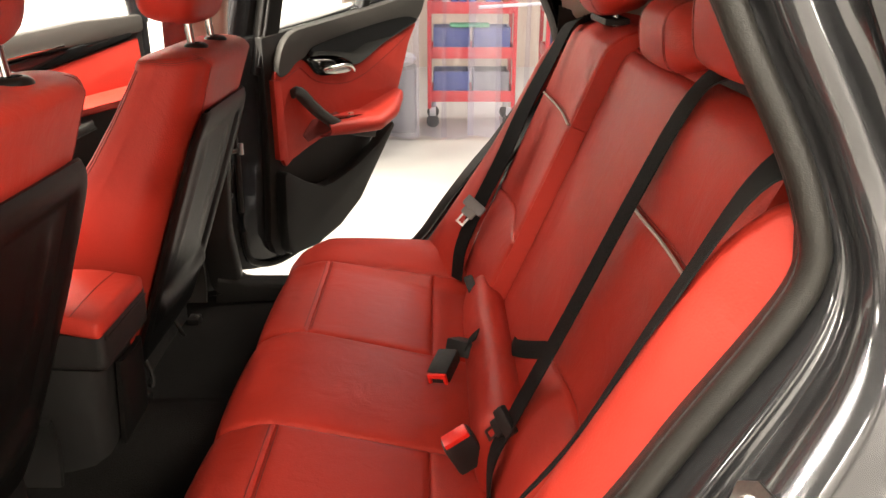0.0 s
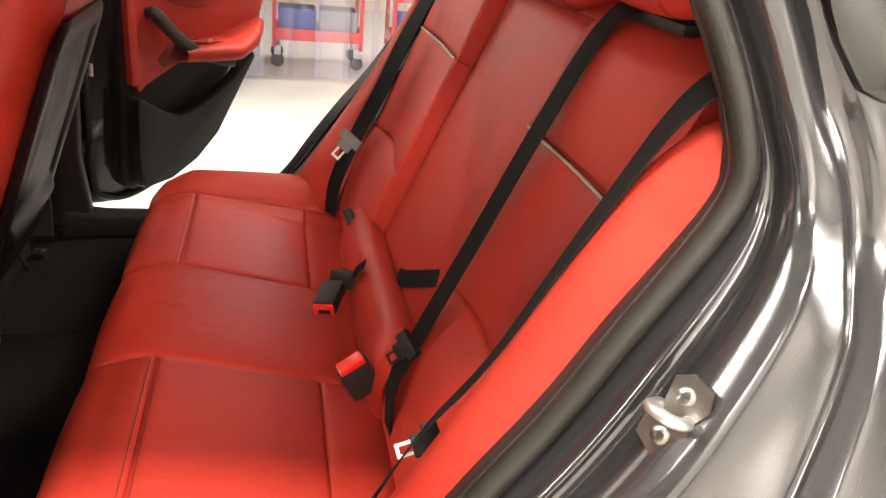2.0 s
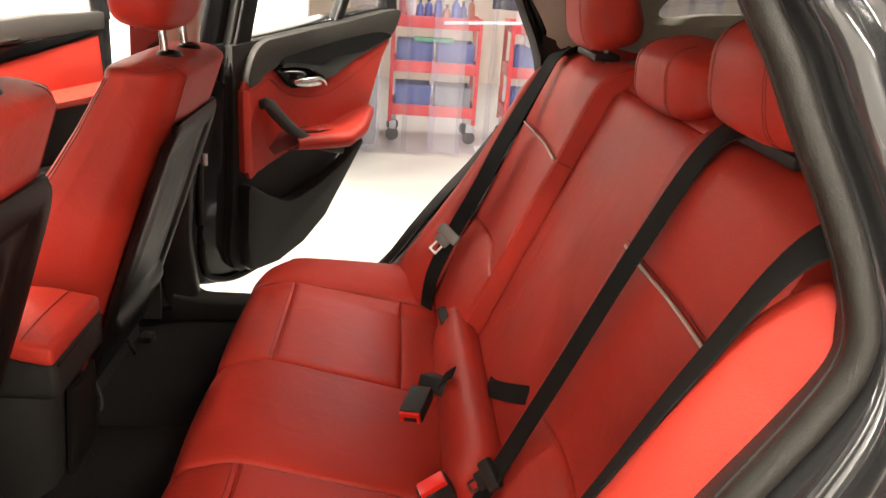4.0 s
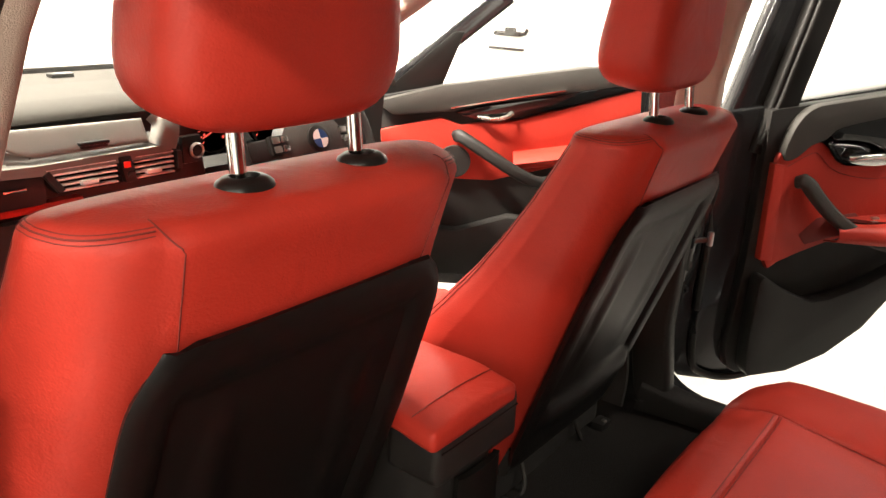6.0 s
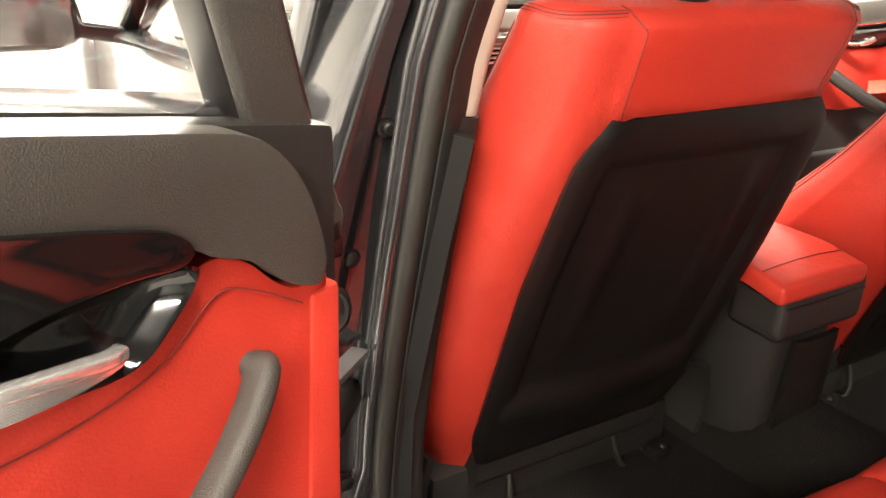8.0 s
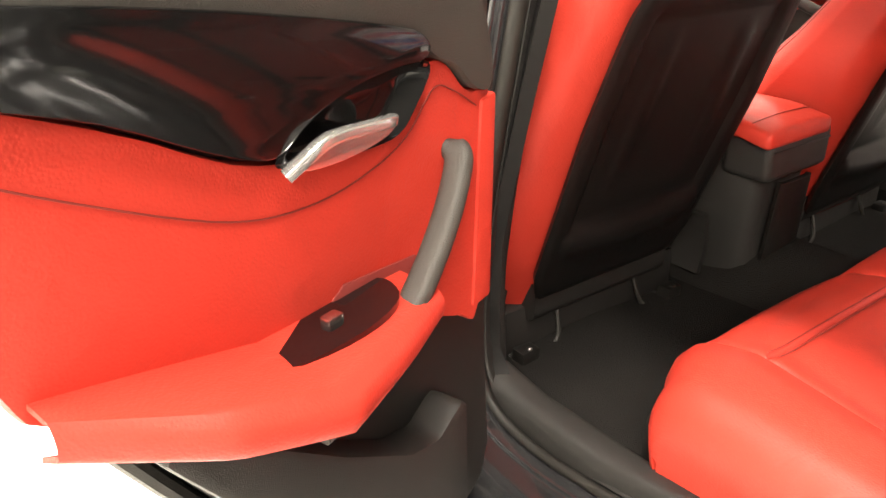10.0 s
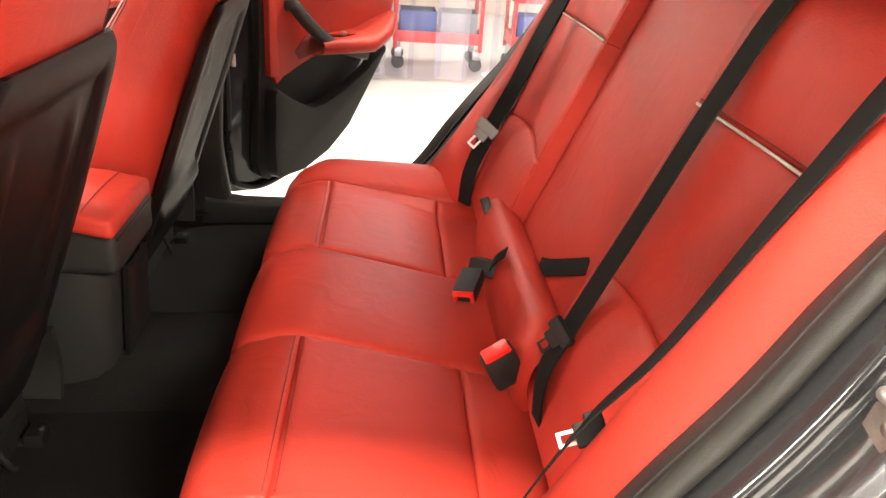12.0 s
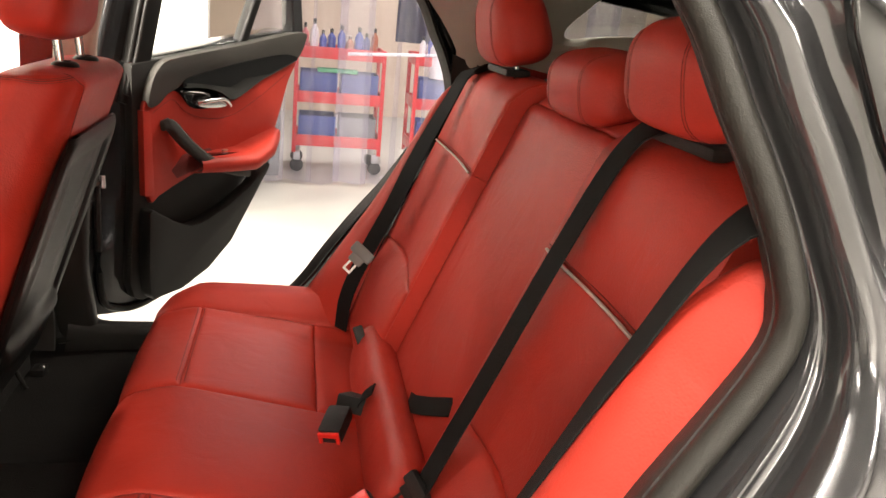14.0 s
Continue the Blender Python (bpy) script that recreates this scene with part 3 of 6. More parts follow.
part("tailgate", grid(lambda u, v: (-0.70 + 1.4 * u, -1.72 + 0.05 * (1 - v), 0.55 + 0.55 * v), 8, 8, 0.04), TRIMGREY, car)
w = part("windscreen", grid(lambda u, v: ((-1 + 2 * u) * (0.70 - 0.08 * v), 1.50 - 0.58 * v + 0.05 * math.cos((u - 0.5) * 3), 0.99 + 0.36 * v), 12, 8), WINDOW, car, "clear windscreen")
w.visible_shadow = False
w = part("rear_screen", grid(lambda u, v: ((-1 + 2 * u) * (0.60 - 0.08 * v), -1.70 + 0.12 * v, 1.10 + 0.22 * v), 6, 4), TINT, car, "tinted rear screen")
w.visible_shadow = False
part("boot_floor", box((0, -1.15, 0.62), (1.40, 1.15, 0.04), 0.01), CARPET, car)

# ---------------------------------------------------------------- rear bench
def cushion_top(x, y):
    """Height of the bench cushion at a place."""
    z = 0.600 + 0.22 * min(0, y)
    if y > 0:
        z -= 0.10 * (y / 0.11) ** 2.6 * 0.6
    a = abs(x)
    if a > 0.50:
        z += (0.19 * max(0, -y)) * min(1, (a - 0.50) / 0.10) + 0.012 * math.sin(min(1, (a - 0.50) / 0.19) * math.pi)
    return z


def front_edge(x):
    return 0.112 - 3.0 * max(0, abs(x) - 0.52) ** 2


def cushion_path(x, t):
    """From the top rear (t=0) forward over the nose and down the front (t=1)."""
    fe = front_edge(x)
    y_top = fe - 0.055
    if t < 0.72:
        y = -0.43 + (y_top + 0.43) * t / 0.72
        return (x, y, cushion_top(x, y))
    k = (t - 0.72) / 0.28
    z0 = cushion_top(x, y_top)
    if k < 0.55:
        a = k / 0.55 * math.pi / 2
        return (x, y_top + 0.055 * math.sin(a), z0 - 0.06 * (1 - math.cos(a)))
    return (x, fe - 0.02 * (k - 0.55) / 0.45, z0 - 0.06 - 0.15 * (k - 0.55) / 0.45)


def t_of(x, y):
    return 0.72 * (y + 0.43) / (front_edge(x) - 0.055 + 0.43)


bench = thing("rear_bench", (0, -0.1, 0.40), "red leather rear bench cushion with stitched panels", "seat")


def panel(x0, x1, ya, yb, name, puff, wrap=False):
    def f(u, v):
        x = x0 + (x1 - x0) * u
        ta, tb = t_of(x, ya), 1.0 if wrap else t_of(x, yb)
        return cushion_path(x, ta + (tb - ta) * v)
    return part(name, pad(f, 26, 34, puff, 0.007, 0.016, 0.03, 1), RED, bench)


for s in (-1, 1):
    a, b = (0.165, 0.535) if s > 0 else (-0.535, -0.165)
    panel(a, b, 0.0, 0, "front_panel", 0.006, True)
    panel(a, b, -0.25, 0.0, "seat_insert", 0.004)
    panel(a, b, -0.43, -0.25, "rear_panel", 0.006)

    def bolster(u, v, s=s):
        # u outward over the edge, v from rear to front
        a = 0.535 + 0.115 * min(1, u / 0.45)
        x = s * a
        p = Vector(cushion_path(x, v))
        if u > 0.45:
            k = (u - 0.45) / 0.55
            b = min(1, k / 0.6) * math.pi / 2
            p.x = s * (0.65 + 0.052 * math.sin(b))
            p.z -= 0.055 * (1 - math.cos(b)) + 0.11 * max(0, k - 0.6) / 0.4
            p.y -= 0.05 * (1 - math.cos(b)) * max(0, (v - 0.6) / 0.4) * (1.0 if v > 0.6 else 0)
        return p
    part("side_bolster", pad(bolster, 26, 34, 0.012, 0.006, 0.016, 0.02, s), RED, bench, "rounded outer bolster")
panel(-0.165, 0.165, -0.43, 0, "centre_panel", 0.010, True)


def on_cushion(x, y, d=0.0):
    return Vector((x, y, cushion_top(x, y) + d))


for s in (-1, 1):
    for off in (-0.007, 0.007):
        stitch([on_cushion(s * (0.178 + 0.345 * i / 20), off, 0.0015) for i in range(21)], bench)


# ---------------------------------------------------------------- rear backrest
def back_plane(x, z, d=0.0):
    """The backrest's face at a height, d metres forward of it."""
    y = -0.34 - 0.42 * (z - 0.6)
    return Vector((x, y + d * 0.92, z + d * 0.39))


def backrest(name, x0, x1, label, depth, outer):
    """One backrest section; outer: -1, 1 for a side section, 0 for the centre."""
    th = thing(name, (0.5 * (x0 + x1), -0.40, 0.55), label, "seat back", "rear seat backs")

    def face(u, z):
        x = x0 + (x1 - x0) * u
        d = depth
        if outer:
            # dished for the back, raised at the rims
            d -= 0.020 * math.sin(math.pi * u) ** 1.5 * min(1, max(0, (1.12 - z) / 0.2)) * min(1, max(0, (z - 0.62) / 0.1))
            d += 0.025 * math.exp(-((z - 0.72) / 0.07) ** 2) * math.sin(math.pi * u)
        if outer < 0:
            d -= 0.012 * ease((u - 0.70) / 0.30)
        p = back_plane(x, z, d)
        if z > 1.13:
            k = (z - 1.13) / 0.06
            p.y -= 0.05 * k * k
            p.z -= 0.012 * k * k
        return p

    def sub(u0, u1, za, zb, nm, puff, zmid=None, nv=24):
        def f(u, v):
            uu = u0 + (u1 - u0) * u
            lo = za(uu) if callable(za) else za
            hi = zb(uu) if callable(zb) else zb
            return face(uu, lo + (hi - lo) * v)
        return part(nm, pad(f, 22, nv, puff, 0.006, 0.014, 0.05, -1), RED, th)

    if outer:
        low = lambda u: 0.768 + 0.020 * math.sin(math.pi * u)
        sub(0.0, 1.0, 0.57, low, "lower_panel", 0.010)
        sub(0.0, 1.0, low, 1.003, "insert_panel", 0.006)
        sub(0.0, 1.0, 1.003, 1.195, "upper_panel", 0.008)
        # silver piping across the section
        a, b = (0.02, 0.97)
        part("piping", sweep([face(a + (b - a) * i / 16, 1.003) + Vector((0, 0.002, 0.0)) for i in range(17)], circle(0.0022, 8)), PIPING, th, "silver-grey piping")
        stitch([face(a + (b - a) * i / 16, 1.010) + Vector((0, 0.0015, 0)) for i in range(17)], th)
    else:
        sub(0.0, 1.0, 0.62, 1.16, "centre_panel", 0.004, nv=36)
        sub(0.0, 1.0, 1.16, 1.20, "top_panel", 0.002)
    # side faces and back shell
    for xs in (x0, x1):
        def sidef(u, v, xs=xs):
            z = 0.57 + 0.63 * v
            p = face(0.0 if xs == x0 else 1.0, z) + Vector((0, -0.004, 0))
            return p + Vector((0, -0.11 * u, -0.02 * u))
        part("side_face", grid(sidef, 5, 20, 0.004 if xs == x0 else -0.004), RED, th)
    return th


backrest("backrest", -0.60, -0.225, "red leather rear backrest with silver piping", 0.0, -1)
backrest("backrest", 0.215, 0.60, "red leather rear backrest with silver piping", 0.0, 1)
backrest("backrest", -0.222, 0.212, "narrow recessed red leather centre backrest", -0.034, 0)


def side_cushion(s):
    """The fixed upright bolster between the backrest and the door opening."""
    th = thing("side_cushion", (s * 0.66, -0.38, 0.55), "upright red leather side bolster beside the backrest", "seat bolster", "side bolsters")

    def f(u, v):
        z = 0.56 + (0.530 + 0.045 * ease(u / 0.7)) * v
        xi = lerp([(0.56, 0.520), (0.65, 0.540), (0.75, 0.560), (0.90, 0.583), (0.98, 0.598), (1.05, 0.610), (1.14, 0.618)], z)[0]
        yo = lerp([(0.56, -0.185), (0.59, -0.215), (0.69, -0.285), (0.78, -0.35), (0.86, -0.413), (0.945, -0.47), (1.04, -0.528), (1.10, -0.545), (1.155, -0.54)], z)[0]
        a = Vector((s * xi, back_plane(0, z).y + 0.012, z))
        b = Vector((s * (side_x(z) - 0.010), yo - 0.006, z - 0.02))
        top = 1 if v < 0.86 else math.sqrt(max(0.0, 1 - ((v - 0.86) / 0.15) ** 2))
        p = a.lerp(b, u)
        q = 0.036 * math.sin(math.pi * min(1, u) ** 0.85) * top
        return p + Vector((-s * 0.25 * q, 0.9 * q, 0.35 * q)) - Vector((0, 0.02 * (1 - top), 0.0))
    part("bolster_pad", pad(f, 26, 44, 0.004, 0.003, 0.018, 0.010, -s), RED, th)
    return th


for s in (-1, 1):
    side_cushion(s)

# long roll across the foot of the backrest
roll = thing("lumbar_roll", (0.05, -0.35, 0.56), "padded red leather roll along the foot of the backrest", "seat pad")


def roll_f(u, v):
    x = -0.27 + 0.60 * u
    a = radians(-50 + 230 * v)
    e = min(1, min(u, 1 - u) / 0.10)
    e = math.sqrt(max(0.0, 1 - (1 - e) ** 2))
    r = 0.060 * (0.55 + 0.45 * e)
    c = Vector((x, -0.362, 0.580))
    return c + Vector((0, r * math.cos(a) * 0.8, r * math.sin(a) * 1.5))


part("roll_pad", grid(roll_f, 40, 20), RED, roll)
for x in (0.258,):
    part("slot", box((0, 0, 0), (0.012, 0.02, 0.075), 0.004, m=Matrix.Translation((x, -0.336, 0.640)) @ Euler((radians(-20), radians(18), 0)).to_matrix().to_4x4()), BLACK, roll, "black anchor slot")


# ---------------------------------------------------------------- rear head restraints
def headrest_pad(c, w, h, d, lean=0.0, p=3.2):
    """A rounded cushion with a flat back and a soft front."""
    bm = bmesh.new()
    bmesh.ops.create_uvsphere(bm, u_segments=48, v_segments=30, radius=1)
    for v in bm.verts:
        x, y, z = v.co
        k = (abs(x) ** p + abs(y) ** p + abs(z) ** p) ** (1 / p)
        x, y, z = x / k, y / k, z / k
        taper = 1 - 0.10 * z
        v.co = (x * w / 2 * taper, y * d / 2 * (1 - 0.12 * z), z * h / 2)
    bm.transform(Matrix.Translation(c) @ Matrix.Rotation(lean, 4, "X"))
    return bm


def rear_headrest(x, y, z, w, h, label):
    th = thing("rear_headrest", (x, y, z - h / 2), label, "headrest", "rear headrests")
    part("cushion", headrest_pad((x, y, z), w, h, 0.12, radians(-14)), RED, th)
    for sx in (-1, 1):
        part("post", sweep([(x + sx * 0.06, y - 0.01, z - h / 2 - 0.05), (x + sx * 0.06, y, z - h / 2 + 0.03)], circle(0.006)), CHROME, th)
        for fx in (0.52, 0.56):
            loop = []
            r = 1.003 * (1 - fx**3.2) ** (1 / 3.2)
            for a in [radians(-75 + 10 * i) for i in range(17)]:
                k = (math.cos(a) ** 3.2 + abs(math.sin(a)) ** 3.2) ** (1 / 3.2)
                zn = r * math.sin(a) / k
                q = Vector((sx * fx * w / 2 * (1 - 0.10 * zn), r * math.cos(a) / k * 0.06 * (1 - 0.12 * zn), zn * h / 2))
                loop.append(Vector((x, y, z)) + Matrix.Rotation(radians(-14), 3, "X") @ q)
            stitch(loop, th, r=0.0005)
    part("guide", box((x, y - 0.005, z - h / 2 - 0.012), (0.16, 0.05, 0.014), 0.005), BLACK, th)
    return th


rear_headrest(-0.410, -0.605, 1.246, 0.245, 0.120, "red leather rear headrest with stitched sides")
rear_headrest(0.405, -0.605, 1.268, 0.26, 0.15, "red leather rear headrest with stitched sides")
rear_headrest(-0.010, -0.645, 1.197, 0.275, 0.106, "low red leather centre headrest")


# ---------------------------------------------------------------- belts
def belt_strap(pts, ups, w=0.047):
    p = smooth_path(pts, 8)
    n = len(ups) - 1
    us = []
    for i in range(len(p)):
        t = i / (len(p) - 1) * n
        k = min(int(t), n - 1)
        us.append(Vector(ups[k]).lerp(Vector(ups[k + 1]), t - k))
    return sweep(p, rect(w, 0.0022), ups=us)


def tongue(p, ahead, face, size=1.0):
    """A buckle tongue at p: plastic grip and a slotted steel blade that points ahead, its flat towards face."""
    y = -Vector(ahead).normalized()
    z = Vector(face)
    z = (z - y * z.dot(y)).normalized()
    x = y.cross(z)
    m = Matrix(((x.x, y.x, z.x, p[0]), (x.y, y.y, z.y, p[1]), (x.z, y.z, z.z, p[2]), (0, 0, 0, 1)))
    grip = join(box((0, 0.004, 0.0), (0.056, 0.022, 0.014), 0.005), box((0, -0.012, 0), (0.034, 0.02, 0.011), 0.004))
    blade = join(box((-0.0105, -0.040, 0), (0.006, 0.044, 0.003)), box((0.0105, -0.040, 0), (0.006, 0.044, 0.003)), box((0, -0.060, 0), (0.027, 0.007, 0.003), 0.001), box((0, -0.026, 0), (0.027, 0.014, 0.003)))
    m = m @ Matrix.Diagonal((size, size, size, 1))
    grip.transform(m if size > 0.8 else m @ Matrix.Diagonal((1.25, 1.5, 1.5, 1)))
    blade.transform(m)
    return grip, blade


def belt(label, pts, ups, tm, w=0.047):
    th = thing("seat_belt", pts[0], label, "seat belt", "rear seat belts")
    part("webbing", belt_strap(pts, ups, w), WEB, th)
    if tm:
        g, b = tongue(*tm[:4])
        t = part("tongue_grip", g, BLACK if tm[0][0] < 0 else TONGUE, th, "plastic tongue grip")
        # outer blades carry the painted white glint, the centre one darker steel
        part("blade", b, DARK_STEEL if len(tm) > 4 else BLADE, t, "steel tongue blade")
    return th


FWD = (0, 0.92, 0.39)
belt("black webbing seat belt with a steel tongue, hanging beside the backrest", [(0.56, -0.62, 1.17), (0.525, -0.555, 1.165), (0.51, -0.515, 1.10), (0.505, -0.455, 0.98), (0.500, -0.405, 0.86), (0.492, -0.352, 0.75), (0.474, -0.315, 0.66), (0.462, -0.305, 0.585)],
     [(-0.3, 0.9, 0.3), (-0.3, 0.9, 0.3), (-0.5, 0.8, 0.3), (-0.5, 0.8, 0.3), (-0.4, 0.8, 0.3)],
     ((0.474, -0.342, 0.758), (-0.15, 0.62, -0.70), (-0.85, 0.1, 0.5), 0.78))
# the last tongue value swaps the white-glint blade for the darkened one
belt("black webbing centre belt lying across the backrest", [(-0.395, -0.66, 1.185), (-0.372, -0.592, 1.188), (-0.345, -0.556, 1.150), (-0.330, -0.500, 1.020), (-0.332, -0.432, 0.865), (-0.345, -0.362, 0.720), (-0.354, -0.334, 0.655), (-0.360, -0.332, 0.575)],
     [(0, 0.3, 1), (0, 0.7, 0.7), FWD, FWD, FWD, FWD],
     ((-0.350, -0.350, 0.716), (0.30, 0.55, -0.75), (-0.6, 0.3, 0.5), 0.6, "worn"))
belt("black webbing seat belt running down to a twisted lower end", [(-0.70, -0.60, 1.165), (-0.652, -0.532, 1.150), (-0.606, -0.474, 1.012), (-0.578, -0.395, 0.835), (-0.568, -0.330, 0.735), (-0.560, -0.275, 0.62), (-0.560, -0.25, 0.55)],
     [(0.10, 0.89, 0.44), (0.18, 0.87, 0.45), (0.28, 0.84, 0.457), (0.42, 0.78, 0.46), (0.48, 0.74, 0.46), (0.50, 0.68, 0.43), (0.50, 0.68, 0.43)],
     ((-0.564, -0.343, 0.722), (-0.02, 0.93, -0.30), (-0.62, 0.25, 0.75), 0.62))


def standing(tip, wide):
    """Turns local y along tip and local x as near to wide as it goes."""
    t = Vector(tip).normalized()
    w = Vector(wide)
    w = (w - t * w.dot(t)).normalized()
    n = w.cross(t)
    return Matrix(((w.x, t.x, n.x), (w.y, t.y, n.y), (w.z, t.z, n.z))).to_4x4()


def buckle(label, m, open_front):
    th = thing("belt_buckle", m.translation, label, "belt buckle", "belt buckles")
    body = box((0, 0, 0), (0.040, 0.066, 0.028), 0.006) if open_front else box((0, -0.004, -0.002), (0.050, 0.060, 0.034), 0.007)
    body.transform(m)
    part("body", body, BLACK, th)
    if open_front:
        for c, s in (((0, 0.033, 0.006), (0.036, 0.010, 0.009)), ((-0.015, 0.033, -0.004), (0.006, 0.010, 0.014)), ((0.015, 0.033, -0.004), (0.006, 0.010, 0.014))):
            b = box(c, s, 0.002)
            b.transform(m)
            part("release_button", b, SIGNAL, th, "bright red release button")
    else:
        b = box((0, 0.026, 0.0), (0.042, 0.012, 0.026), 0.003)
        b.transform(m)
        part("release_button", b, SIGNAL, th, "bright red release button")
    return th


buckle("black belt buckle with a red button lying on the bench", Matrix.Translation((-0.005, -0.272, 0.612)) @ Euler((radians(-14), radians(8), radians(68))).to_matrix().to_4x4(), True)
buckle("black belt buckle with a red top standing in the bench gap", Matrix.Translation((-0.246, -0.300, 0.603)) @ standing((-0.15, 0.45, 0.85), (0.25, -1, 0)), False)
anch = thing("buckle_anchor", (0.0, -0.31, 0.56), "black buckle anchor block with a short strap", "belt anchor")
part("block", box((0, 0, 0), (0.058, 0.05, 0.03), 0.005, m=Matrix.Translation((0.060, -0.312, 0.614)) @ Euler((radians(20), 0, radians(60))).to_matrix().to_4x4()), BLACK, anch)
part("strap", belt_strap([(0.055, -0.318, 0.608), (0.030, -0.316, 0.640), (0.000, -0.332, 0.674)], [(0, 0.8, 0.5), (0, 0.8, 0.5)], 0.022), WEB, anch)
solid("backrest_pull_loop", belt_strap([(0.012, -0.395, 0.646), (-0.03, -0.396, 0.662), (-0.09, -0.408, 0.690), (-0.165, -0.430, 0.728)], [(0.1, 0.92, 0.35), (0.1, 0.92, 0.35)], 0.030), WEB, "black fabric pull loop on the centre backrest", "pull loop")

# ---------------------------------------------------------------- front seats
def seat_back(z):
    """Rear face (y) of a front seat's back at a height, for a seat at the near position."""
    return 0.232 + 0.355 * (1.035 - z)


def half_width(z):
    return lerp([(0.50, 0.250), (0.60, 0.282), (0.72, 0.290), (0.85, 0.282), (0.95, 0.262), (1.05, 0.242), (1.10, 0.236), (1.14, 0.232)], z)[0]


def depth_of(z):
    """Thickness at the side bolsters: deep low down, sweeping to a thin shoulder."""
    return lerp([(0.50, 0.35), (0.60, 0.335), (0.72, 0.30), (0.80, 0.262), (0.86, 0.225), (0.92, 0.193), (0.98, 0.170), (1.05, 0.150), (1.14, 0.130)], z)[0]


SHOULDER = 1.139  # where the top starts to roll over


def front_seat(x, dy, dz, label):
    th = thing("front_seat", (x, 0.45 + dy, 0.39), label, "car seat", "front seats")

    def shell(u, v, inset=0.0, lift=0.0):
        """Closed section: u round the seat from the middle of the rear face, v upwards; inset and lift roll the top over."""
        z = 0.50 + (SHOULDER - 0.50) * v
        w, d = half_width(z), depth_of(z)
        a = 2 * math.pi * u
        p = 4.6
        cx, cy = math.sin(a), -math.cos(a)
        k = (abs(cx) ** p + abs(cy) ** p) ** (1 / p)
        cx, cy = cx / k, cy / k
        py = (cy + 1) / 2 * d
        px = cx * (w - 0.036 * (1 - min(1, py / (0.60 * d))))
        if py > d * 0.5:
            # front dish between the bolsters
            py -= 0.30 * d * max(0, 1 - (abs(px) / (w * 0.74)) ** 2) ** 1.5 * ease((1.10 - z) / 0.3) * ease((py / d - 0.5) / 0.4)
        # the middle of the rear stands proud of the sides above the plastic panel
        if cy < 0:
            proud = ease((0.162 - abs(px)) / 0.007) * ease((z - 1.0) / 0.03)
            py -= 0.0045 * proud * (1 - min(1, inset / 0.02)) + 0.006 * (1 - (px / w) ** 2) * -cy
        fx = (w - inset) / w
        fy = (d / 2 - inset) / (d / 2)
        py = d / 2 + (py - d / 2) * fy
        return (x + px * fx, seat_back(z) + dy + py, z + dz + lift)

    def closed_grid(nu, nv):
        bm = bmesh.new()
        rows = [(j / nv, 0.0, 0.0) for j in range(nv + 1)]
        rows += [(1.0, 0.020 * (1 - math.cos(radians(t))), 0.020 * math.sin(radians(t))) for t in range(12, 91, 13)]
        rows += [(1.0, 0.020 + 0.010 * i, 0.0202 + 0.0012 * i) for i in range(1, 4)]
        R = [[bm.verts.new(shell(i / nu, *r)) for i in range(nu)] for r in rows]
        for q, t in zip(R, R[1:]):
            for i in range(nu):
                bm.faces.new((q[i], q[(i + 1) % nu], t[(i + 1) % nu], t[i]))
        bm.faces.new(R[-1])
        bm.faces.new(R[0][::-1])
        return bm

    part("back_cushion", closed_grid(180, 46), RED, th, "red leather seat back")

    def at(px, z, off=0.0):
        return Vector((x - 0.004 + px, seat_back(z) + dy - off, z + dz))

    # black back panel with a raised rim and a pressed recess
    def pan(u, v):
        z = 0.535 + 0.517 * v
        w = lerp([(0, 0.165), (0.1, 0.188), (0.6, 0.198), (0.85, 0.190), (1, 0.180)], v)[0]
        if v > 0.89:
            w -= 0.052 * (1 - math.sqrt(max(0.0, 1 - ((v - 0.89) / 0.11) ** 2)))
        s = -1 + 2 * u
        px = s * w
        rim = min(1, (1 - abs(s)) / 0.025) * min(1, v / 0.02) * min(1, (1 - v) / 0.012)
        off = 0.006 + 0.004 * math.sqrt(max(0.0, rim))
        inner = ease((0.86 - abs(s)) / 0.07) * ease((v - 0.20) / 0.10) * ease((0.945 - v) / 0.05)
        off -= 0.009 * inner
        ridge = math.exp(-(((abs(s) - 0.46) / 0.09) ** 2)) * ease((v - 0.3) / 0.3) * ease((0.9 - v) / 0.12)
        off += 0.006 * ridge
        scoop = math.exp(-(((v - (0.17 + 0.07 * s * s)) / 0.045) ** 2)) * ease((0.88 - abs(s)) / 0.1)
        off += 0.012 * scoop
        return at(px, z, off)

    part("back_panel", grid(pan, 64, 64, -0.012), PANEL, th, "satin black plastic back panel with a pressed recess")
    # seams: down the rear corners, over the shoulder, and the double shoulder stitching
    for s in (-1, 1):
        seam = []
        for i in range(25):
            t = i / 24
            a = math.atan((0.150 + 0.020 * min(1, t / 0.6)) / (half_width(1.1) - 0.036)) / (2 * math.pi)
            if t < 0.6:
                q = shell((s * a) % 1, (1.045 + (SHOULDER - 1.045) * t / 0.6 - 0.50) / (SHOULDER - 0.50))
            else:
                g = radians(90 * (t - 0.6) / 0.4)
                q = shell((s * a * (1 + 0.45 * (t - 0.6))) % 1, 1.0, 0.020 * (1 - math.cos(g)), 0.020 * math.sin(g))
            seam.append(Vector(q) + Vector((0, -0.0006, 0.0)))
        stitch(seam, th, "rear_seam", 0.0008)
        for g in (22, 33, 44):
            hoop = []
            for i in range(33):
                t = i / 32
                g2 = radians(g + 14 * (1 - math.sin(math.pi * min(1, t * 1.5))))
                u = 0.125 + 0.245 * t
